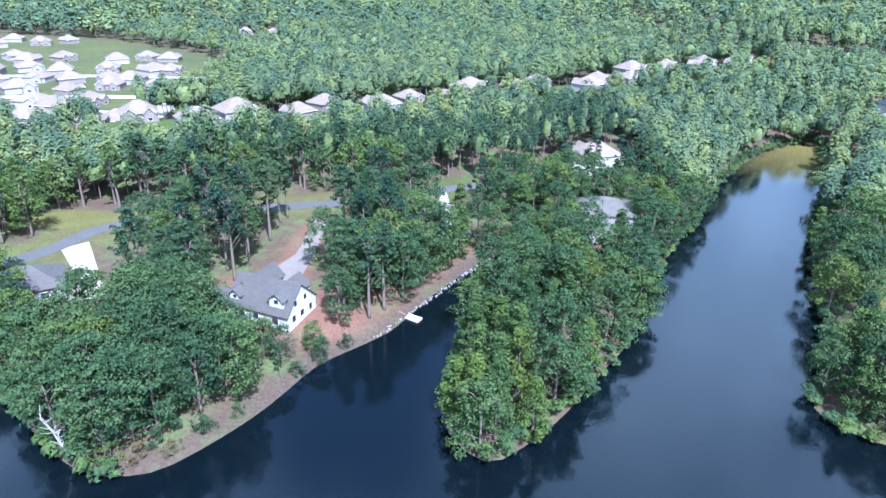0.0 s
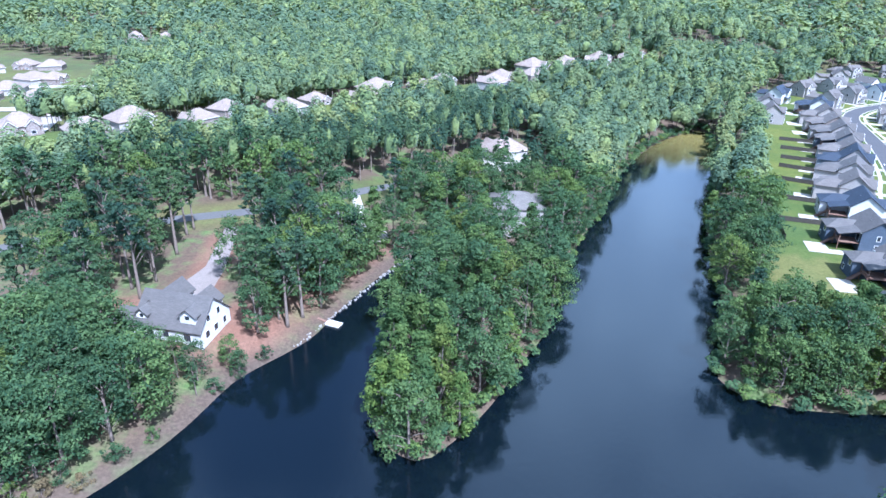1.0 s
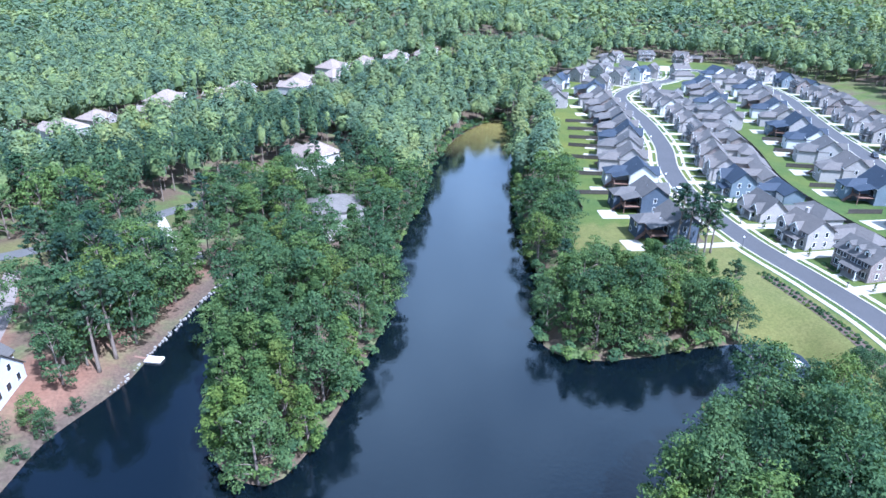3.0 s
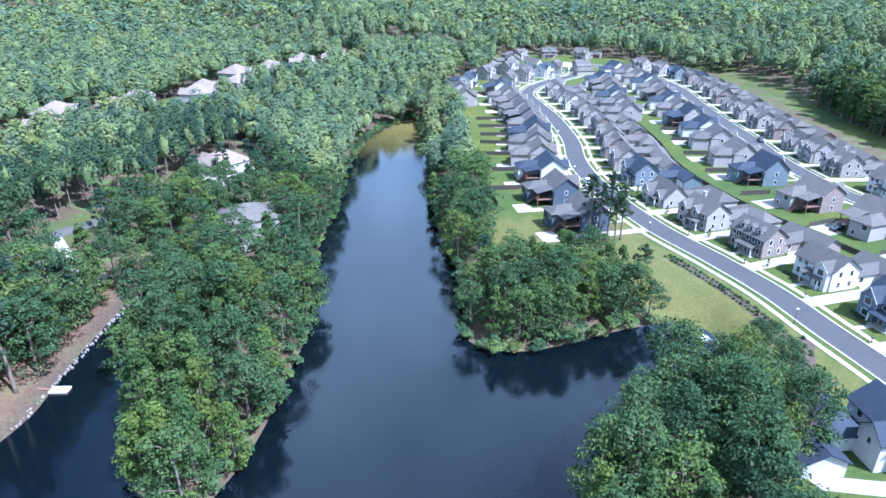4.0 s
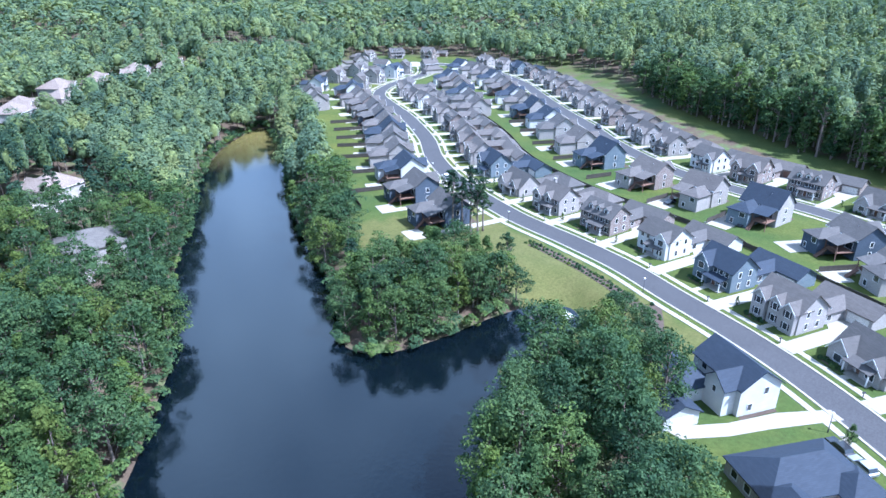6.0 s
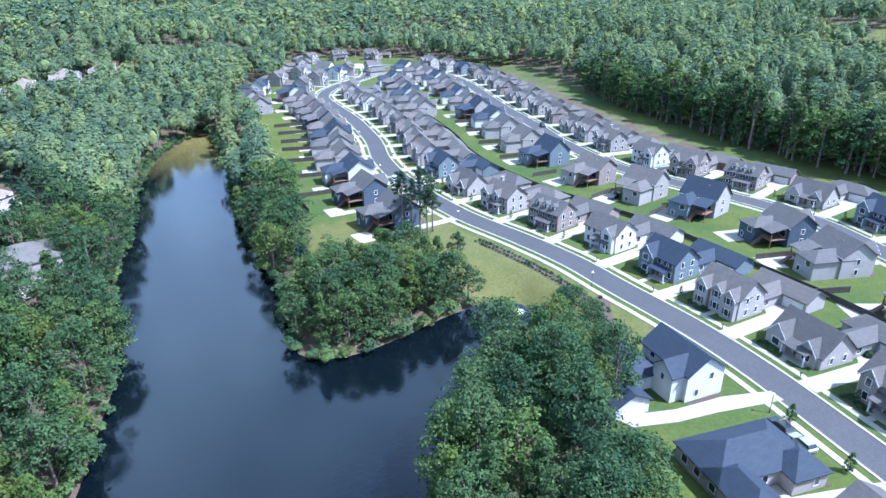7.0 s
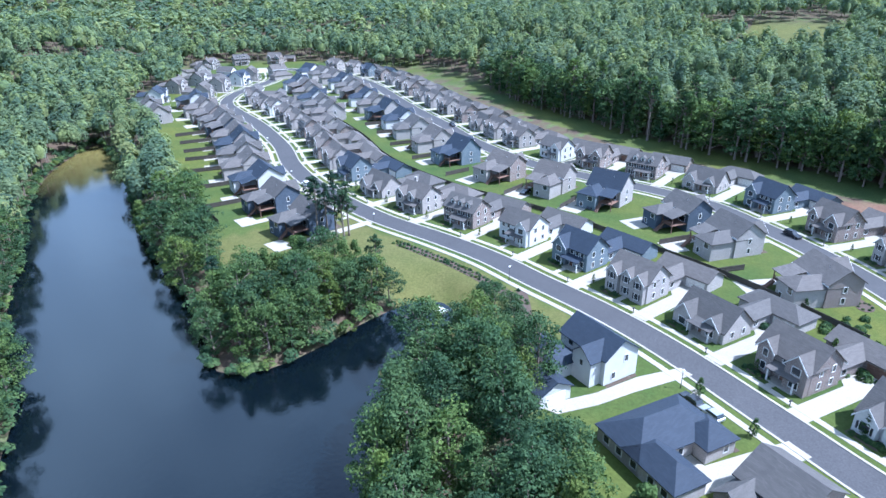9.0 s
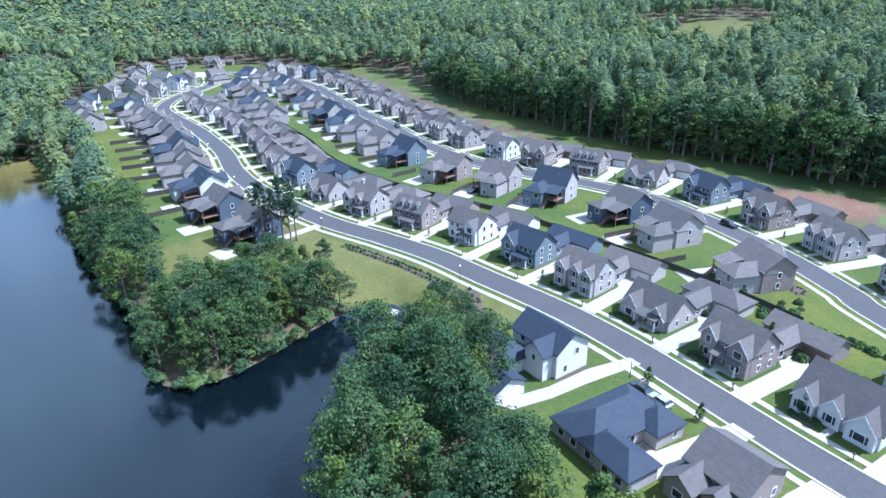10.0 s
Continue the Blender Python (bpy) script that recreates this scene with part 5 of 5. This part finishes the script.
M7 = pose(58, 250, height_at(58, 252), 0, 0, 200)
place_house(15, M7)
for x, y in ((44, 215), (54, 219), (64, 222), (70, 220), (49, 207)):
    plant("pine", x, y, 0.85, "tall pine before a pale clearing")
slab_thing("gravel_drive", [(-40.5, 134), (-35, 133), (-33.5, 150), (-34, 178), (-38, 178), (-38.5, 152), (-43, 141)], Z + 0.05, DIRT_TRACK, "rough gravel drive through bare clay", "driveway")
M4 = pose(48, 171, height_at(48, 178), 0, 0, -8)
shaped_house("low house with broad pale hipped roof among trees", [(-8, 8, 0, 14, 5.4, 0.45, "hip"), (-10, 0, -4, 6, 4.6, 0.45, "hip")], M4, "taupe", "stone", [(-5, -4, 0.9, 1.8, 1.4, "-y"), (4, 0, 0.9, 1.8, 1.4, "-y"), (8, 5, 0.9, 1.4, 1.4, "+x")])
slab_thing("patio", [(36, 164), (44, 163), (44, 171), (36, 172)], height_at(40, 168) + 0.1, CONCRETE, "pale paved terrace among trees", "patio")
M5 = pose(-8, 163, height_at(-8, 168), 0, 0, 4)
shaped_house("white lakeside house with grey gabled roof", [(-11, 9, 0, 11, 4.2, 0.55, "x"), (-11, -4, -3, 6, 4.2, 0.8, "y"), (2, 9, 4, 17, 3.6, 0.65, "y")], M5, "white", "grey",
             [(-7.5, -3, 0.8, 2.2, 1.6, "-y"), (-1, 0, 0.8, 2.2, 1.6, "-y"), (5, 0, 0.8, 2.0, 1.6, "-y"), (9, 8, 0.9, 1.2, 1.4, "+x")])
slab_thing("driveway", [(2.5, 163.5), (8.5, 164), (9.5, 168), (6, 176), (3, 186), (1.5, 203), (-1.5, 202), (0, 186), (1.5, 176)], Z + 0.05, CONCRETE, "curving white concrete drive", "driveway")
M6 = pose(-92, 122, height_at(-92, 128), 0, 0, 30)
shaped_house("grey hip roofed house half hidden by trees", [(-7, 8, 0, 12, 3.4, 0.6, "hip"), (-10, -1, -4, 6, 3.2, 0.6, "hip")], M6, "taupe", "grey", [(-5, -4, 0.8, 1.6, 1.5, "-y"), (4, 0, 0.8, 1.6, 1.5, "-y"), (8, 5, 0.8, 1.2, 1.4, "+x")], [(8, 9, 0, 4.6, 2.3, "+x")])
slab_thing("driveway", [(-84, 124), (-76, 127), (-83, 137), (-96, 157), (-101, 152), (-88, 136)], Z + 0.05, CONCRETE, "sunlit white concrete drive", "driveway")
tagged(part("road", ribbon(spline(LANE_WEST[:5], 2.0), -2.9, 2.9, Z - 0.5, Z + 0.06), OLD_ROAD), "worn grey asphalt lane through the woods", "road", kind="structure")
tagged(part("road", ribbon(spline(LANE_WEST[4:8], 2.0), -2.9, 2.9, Z - 0.5, Z + 0.07), OLD_ROAD), "worn grey asphalt lane beside a wood", "road", kind="structure")


# ---------- fences ----------
def fence(points, label="dark brown wooden garden fence", high=1.6):
    """A board fence along a line: a post and a panel for each bay."""
    ob = thing("fence", label, "fence", "garden fences")
    p = spline(points, 1.0) if len(points) > 2 else np.array([np.array(points[0]) * (1 - q) + np.array(points[1]) * q for q in np.linspace(0, 1, 60)])
    gone = np.r_[0, np.cumsum(np.hypot(*np.diff(p, axis=0).T))]
    n = max(1, round(gone[-1] / 3.0))
    at = [(float(np.interp(s, gone, p[:, 0])), float(np.interp(s, gone, p[:, 1]))) for s in np.linspace(0, gone[-1], n + 1)]
    post = Build().box(-0.07, 0.07, -0.07, 0.07, -0.5, high + 0.12).mesh("post", FENCEWOOD)
    panel = Build().box(0.08, 2.92, -0.025, 0.025, 0.06, high).box(0.05, 2.95, 0.025, 0.07, 0.35, 0.45).box(0.05, 2.95, 0.025, 0.07, 1.3, 1.4).mesh("panel", FENCEWOOD)
    for (ax, ay), (bx, by) in zip(at[:-1], at[1:]):
        turn = math.degrees(math.atan2(by - ay, bx - ax))
        z = height_at(ax, ay)
        part("post", post, None, ob).matrix_world = pose(ax, ay, z, 0, 0, turn)
        part("panel", panel, None, ob).matrix_world = pose(ax, ay, z, 0, 0, turn) @ Matrix.Diagonal((math.hypot(bx - ax, by - ay) / 3.0, 1, 1, 1))


def street_xy(line, s, off):
    v = along_street(line, s, off).translation
    return (v.x, v.y)


for s0 in range(90, 390, 50):
    fence([street_xy(A_LINE, s, 38.5) for s in range(s0, s0 + 51, 10)])
for s in (98, 122, 181, 201, 223, 246, 268, 291, 313):
    fence([street_xy(B_LINE, s, -26), street_xy(B_LINE, s, -37)])
for s in (250, 269, 288, 306, 324, 342, 360):
    fence([street_xy(A_LINE, s, -27), street_xy(A_LINE, s, -41)])
fence([street_xy(A_LINE, s, -41) for s in (236, 250)])


# ---------- small things along the streets ----------
def shrub_model(seed, r):
    rng = np.random.RandomState(seed)
    dv = dirs(rng, 130)
    dv[:, 2] = np.abs(dv[:, 2])
    pos = dv * np.array([r, r, r * 1.05]) * rng.uniform(0.75, 1.05, (130, 1))
    return quads_mesh("shrub", pos, dv + rng.normal(size=dv.shape) * 0.3, rng.uniform(0.14, 0.26, 130) * r / 0.7, rng, LEAF)


SHRUBS = [shrub_model(k, 0.75) for k in range(3)]


def shrub(x, y, scale=1.0, label="rounded green garden shrub"):
    ob = tagged(new("shrub", SHRUBS[RNG.randint(3)]), label, "shrub", "garden shrubs")
    ob.matrix_world = pose(x, y, height_at(x, y), 0, 0, RNG.uniform(0, 360)) @ Matrix.Diagonal((scale, scale, scale * RNG.uniform(0.8, 1.3), 1))


for n, (s, k) in enumerate(ROW_A_RIGHT[:14]):
    m = along_street(A_LINE, s, 10.6 if s < 140 else 11.5 if 175 < s < 240 else 13.0)
    for q in range(7 if n < 8 else 3):
        v = m @ Vector((-6.0 + q * 0.8 + RNG.uniform(-0.2, 0.2), -1.9 + RNG.uniform(-0.5, 0.5), 0))
        shrub(v.x, v.y, RNG.uniform(0.6, 1.1))
for n, (s, k) in enumerate(ROW_B_FAR[:10]):
    m = along_street(B_LINE, s, 11)
    for q in range(3):
        v = m @ Vector((-6.0 + q * 1.4, -1.9 + RNG.uniform(-0.5, 0.5), 0))
        shrub(v.x, v.y, RNG.uniform(0.6, 1.0))
for s in np.arange(140, 192, 1.5):
    for off in (-9.6, -11.2):
        v = along_street(A_LINE, s, off).translation
        shrub(v.x + RNG.uniform(-0.3, 0.3), v.y, RNG.uniform(0.55, 0.8), "small clipped shrub in a mulched street border")
tagged(part("flower_bed", ribbon(A_LINE, -12.0, -8.9, Z - 0.3, Z + 0.05, *[int(np.searchsorted(np.r_[0, np.cumsum(np.hypot(*np.diff(A_LINE, axis=0).T))], q)) for q in (138, 192)]), MULCH),
       "dark mulch border beside the pavement", "flower bed", kind="structure")
for s, off in ((62, -38), (58, -35), (54, -34), (50, -31), (46, -29), (66, -37), (70, -36), (64, -16), (61, -20), (57, -23), (40, -27), (36, -24)):
    v = along_street(B_LINE, s, off).translation
    for q in range(3):
        shrub(v.x + RNG.uniform(-2, 2), v.y + RNG.uniform(-2, 2), RNG.uniform(0.9, 2.0), "loose green bush in a large garden")


for q in np.linspace(0, 1, 26):
    x, y = 143.4 - 9.5 * q, -11 - 23 * q
    shrub(x + RNG.uniform(-0.9, 0.9), y + RNG.uniform(-0.9, 0.9), RNG.uniform(0.9, 1.9), "loose green bush in a garden border")
    if q < 0.6:
        shrub(x - 3 + RNG.uniform(-0.9, 0.9), y - 1 + RNG.uniform(-0.9, 0.9), RNG.uniform(0.8, 1.5), "loose green bush in a garden border")
ring = [(158.3 + 2.6 * math.cos(a), -19.2 + 2.0 * math.sin(a)) for a in np.linspace(0, 2 * math.pi, 20, endpoint=False)]
slab_thing("flower_bed", ring, Z + 0.06, MULCH, "round dark flower bed in a wide lawn", "flower bed")
for x, y in ring[::3]:
    shrub(158.3 + (x - 158.3) * 0.7, -19.2 + (y + 19.2) * 0.7, 0.5, "small plant in a round bed")
bed = spline([(128, 53), (122, 49.5), (117, 47), (112, 45.5), (108, 45.5)], 1.5)
tagged(part("flower_bed", ribbon(bed, -1.3, 1.3, Z - 0.6, Z + 0.06), MULCH), "curving mulch bed between trees and lawn", "flower bed", kind="structure")
for x, y in bed[::2]:
    shrub(x + RNG.uniform(-0.6, 0.6), y + RNG.uniform(-0.6, 0.6), RNG.uniform(0.5, 0.8), "small shrub in a curving mulch bed")


def sapling(x, y, scale):
    plant("slim", x, y, scale, "young street tree with light green leaves")


for s, off, sc in ((92, -7.0, 0.3), (80, -7.2, 0.27), (93, 9, 0.2), (73, 11, 0.3), (118, -8, 0.16), (136, 10, 0.17), (176, 9.5, 0.17), (197, 9.5, 0.2), (121, -20, 0.13), (128, -19, 0.13), (125, -15, 0.12), (72, 9.5, 0.33), (219, 10, 0.2), (239, 10, 0.22)):
    v = along_street(A_LINE, s, off).translation
    sapling(v.x, v.y, sc)
for s, off, sc in ((55, -30, 0.3), (72, -25, 0.24), (100, 10, 0.15), (121, 10, 0.16), (141, 10, 0.17), (162, 10, 0.18)):
    v = along_street(B_LINE, s, off).translation
    sapling(v.x, v.y, sc)
for x, y, sc in ((128, 117, 0.98), (131.5, 113, 1.02), (134, 118.5, 0.9), (130, 109, 0.95), (136, 112, 0.85)):
    plant("pine", x, y, sc, "tall thin pine beside a dark blue house")
for x, y, sc in ((-47, 105, 0.66), (-43, 109, 0.66), (-39, 107, 0.68), (-35, 106, 0.66), (-31.5, 106, 0.56), (-42, 102, 0.66), (-37, 101, 0.56), (-46, 112, 0.6), (-31, 102, 0.36), (-24, 108, 0.42), (-26, 111, 0.5), (-22, 121, 0.8), (-18, 126, 0.85)):
    plant("pine" if sc < 0.37 else "broad", x, y, sc, "thin young tree on the clay bank")
for s, off, sc in ((105, -39, 0.8), (109, -41, 0.85), (113, -39.5, 0.8), (117, -37, 0.72), (121, -34, 0.6), (101, -41, 0.75), (111, -45, 0.9)):
    x, y = street_xy(A_LINE, s, off)
    plant("broad", x, y, sc)
for x, y, sc in ((113, 53, 0.62), (116, 57, 0.55), (110, 48, 0.62), (106, 45, 0.62), (119, 59, 0.45), (100, 41, 0.68), (99, 45, 0.5), (96, 39, 0.7), (94, 42, 0.6)):
    plant("broad", x, y, sc)


AUTUMN = leaf_material("turning_leaves", (0.12, 0.085, 0.04), (0.22, 0.15, 0.075), (1.2, 1.0, 0.8))
for x, y, sc in ((84, 60, 0.95), (86.5, 58.5, 0.8), (-49, 79.5, 0.6), (-44, 81.5, 0.5)):
    ob = plant("bush", x, y, sc * 1.15, "small tree with tan turning leaves at the water", 0.1)
    crown = [c for c in ob.children if c.name.startswith("crown")][0]
    crown.data = crown.data.copy()
    crown.data.materials[0] = AUTUMN
for x, y, sc in ((-53, 79, 0.7), (-58, 80, 0.8), (-47, 82, 0.6), (-40, 86, 0.7), (-36, 91, 0.5), (-28, 104, 0.6), (-20, 114, 0.55)):
    plant("bush", x, y, sc, "low green shrub on the clay bank")


def mailbox(m):
    ob = thing("mailbox", "black mailbox on a post at the kerb", "mailbox", "mailboxes")
    part("post", Build().box(-0.06, 0.06, -0.06, 0.06, -0.3, 1.05), SHUTTER, ob)
    part("box", Build().prism([(-0.14, -0.3, 1.05), (0.14, -0.3, 1.05), (0.14, -0.3, 1.25), (0.07, -0.3, 1.35), (-0.07, -0.3, 1.35), (-0.14, -0.3, 1.25)], (0, 0.6, 0)), SHUTTER, ob)
    ob.matrix_world = m
    return ob


first = None
for s, k in ROW_A_RIGHT[:16]:
    m = along_street(A_LINE, s - 6.2, 5.4)
    first = copy_thing(first, m) if first else mailbox(m)
for s, k in ROW_B_FAR[:12]:
    copy_thing(first, along_street(B_LINE, s - 6.2, 5.4))


def street_lamp(m):
    ob = thing("street_lamp", "black street lamp post with white globe", "street lamp", "street lamps")
    part("pole", Build().tube([(0, 0, -0.3), (0, 0, 0.5), (0, 0, 0.6), (0, 0, 3.7)], [0.13, 0.12, 0.07, 0.05], 8), SHUTTER, ob, smooth=True)
    globe = [(0, 0, 3.7 + 0.5 * k / 5) for k in range(6)]
    part("globe", Build().tube(globe, [0.12, 0.22, 0.27, 0.26, 0.19, 0.05], 10), LAMPGLASS, ob, smooth=True)
    ob.matrix_world = m
    return ob


lamp = street_lamp(along_street(A_LINE, 95.5, -7.9))
for s in (150, 205, 262, 318):
    copy_thing(lamp, along_street(A_LINE, s, -5.5))


def car(m, paint, label, long=4.6, high=1.5):
    ob = thing("car", label, "car", "parked cars")
    h = long / 2
    side = [(-h, 0.35), (-h, 0.85), (-h + 0.25, 0.95), (h * 0.42, 0.98), (h - 0.1, 0.82), (h, 0.6), (h, 0.35)]
    body = part("body", Build().prism([(x, -0.9, z) for x, z in side], (0, 1.8, 0)), paint, ob)
    roof = [(-h + 0.2, 0.95), (-h + 0.55, high), (h * 0.1, high), (h * 0.42, 0.97)]
    part("cabin", Build().prism([(x, -0.78, z) for x, z in roof], (0, 1.56, 0)), PANE, ob)
    part("roof_panel", Build().box(-h + 0.6, h * 0.08, -0.72, 0.72, high - 0.02, high + 0.04), paint, ob)
    for sx in (-1, 1):
        for sy in (-1, 1):
            wh = part("wheel", Build().tube([(sx * h * 0.62, sy * 0.75, 0.33), (sx * h * 0.62, sy * 0.95, 0.33)], [0.33, 0.33], 12), RUBBER, ob)
            part("rim", Build().tube([(sx * h * 0.62, sy * 0.94, 0.33), (sx * h * 0.62, sy * 0.965, 0.33)], [0.2, 0.2], 10), STEEL, wh)
    ob.matrix_world = m
    return ob


PAINT_W = material("white_car_paint", (0.75, 0.75, 0.74), 0.25, 0, 0.6)[0]
PAINT_B = material("black_car_paint", (0.02, 0.02, 0.023), 0.25, 0, 0.6)[0]
PAINT_S = material("silver_car_paint", (0.42, 0.43, 0.45), 0.3, 0.6, 0.6)[0]
UP = Matrix.Translation((0, 0, 0.04))
car(UP @ along_street(A_LINE, 254, -3.0), PAINT_W, "white car parked at the kerb", 4.8, 1.75)
car(UP @ along_street(B_LINE, 292, 2.6), PAINT_B, "black car parked at the kerb", 4.6)
car(UP @ along_street(B_LINE, 113, 0.2 + 2.4), PAINT_B, "long dark pickup parked on the street", 5.6, 1.7)
car(UP @ along_street(A_LINE, 87, -9.2), PAINT_S, "silver car parked behind a low house", 4.6)
car(UP @ along_street(A_LINE, 91.5, -9.4), PAINT_B, "dark car parked behind a low house", 4.5)
car(UP @ along_street(B_LINE, 196.5, -31) @ pose(0, 0, 0, 0, 0, 90), PAINT_B, "black car on a back driveway", 4.6)
car(UP @ along_street(B_LINE, 172, -30) @ pose(0, 0, 0, 0, 0, 90), PAINT_B, "black car beside a brick house", 4.6)


# ---------- at the water ----------
def dock(m, w, d, label, ramp=0.0):
    ob = thing("floating_dock", label, "dock", "docks on the lake")
    n = int(w / 0.3)
    plank = Build().box(-0.14, 0.14, 0, d, 0.34, 0.4).mesh("plank", GARAGE)
    for k in range(n):
        part("plank", plank, None, ob).location = (-w / 2 + (k + 0.5) * w / n, 0, 0)
    part("float", Build().box(-w / 2 + 0.1, w / 2 - 0.1, 0.1, d - 0.1, -0.2, 0.34), CONCRETE, ob)
    if ramp:
        part("ramp", Build().prism([(-w / 2 - ramp, d * 0.35, 0.9), (-w / 2, d * 0.35, 0.36), (-w / 2, d * 0.65, 0.36), (-w / 2 - ramp, d * 0.65, 0.9)], (0, 0, 0.08)), DECKWOOD, ob)
    ob.matrix_world = m
    return ob


dock(pose(-6.6, 125.4, 0, 0, 0, -32), 3.6, 2.2, "white floating dock with short wooden ramp", 4.0)
dock(pose(116.9, 68.4, 0, 0, 0, 75), 2.8, 2.4, "small white floating swim platform")
rip = Build()
rr = np.random.RandomState(12)
for (ax, ay), (bx, by) in zip([(-14, 118), (-3, 135), (6, 149), (14, 160)][:-1], [(-3, 135), (6, 149), (14, 160)]):
    for q in np.arange(0, 1, 0.035):
        x, y, r = ax + (bx - ax) * q + rr.uniform(-0.5, 0.5), ay + (by - ay) * q + rr.uniform(-0.4, 0.4), rr.uniform(0.18, 0.42)
        ring = [(x + r * math.cos(a) * rr.uniform(0.8, 1.1), y + r * math.sin(a) * rr.uniform(0.8, 1.1)) for a in np.arange(6) * 1.047]
        rip.add([(px, py, -0.3) for px, py in ring] + [(x + (px - x) * 0.7, y + (py - y) * 0.7, 0.15 + r * 0.6) for px, py in ring],
                [tuple(range(6, 12))] + [(k, (k + 1) % 6, 6 + (k + 1) % 6, 6 + k) for k in range(6)])
tagged(part("riprap", rip, STONE), "line of pale stones along the bank", "stones", kind="stuff")

# bare grey tree leaning over the water at the tip of the west bank
PALE_BARK = mottled("weathered_wood", (0.3, 0.29, 0.27), (0.42, 0.41, 0.38), 2.0, 0.9)
rd = np.random.RandomState(4)
snag = Build()
snag.tube([(0, 0, -0.5), (-0.6, 0.1, 3), (-1.4, 0.2, 6), (-2.6, 0.2, 9)], [0.24, 0.18, 0.12, 0.03], 7)
for k in range(26):
    q = rd.uniform(0.25, 1)
    st = Vector((-2.6 * q * q, 0.2 * q, 9 * q))
    end = st + Vector((rd.uniform(-2.2, 1.6), rd.uniform(-1.8, 1.8), rd.uniform(0.4, 2.2)))
    snag.tube([st, (st + end) / 2 + Vector((0, 0, -0.15)), end], [0.07, 0.045, 0.012], 5)
dead = part("dead_tree", snag, PALE_BARK)
dead.matrix_world = pose(-60, 79.5, height_at(-60, 79.5), 0, 0, 20)
tagged(dead, "bare weathered grey tree leaning over the water", "tree")
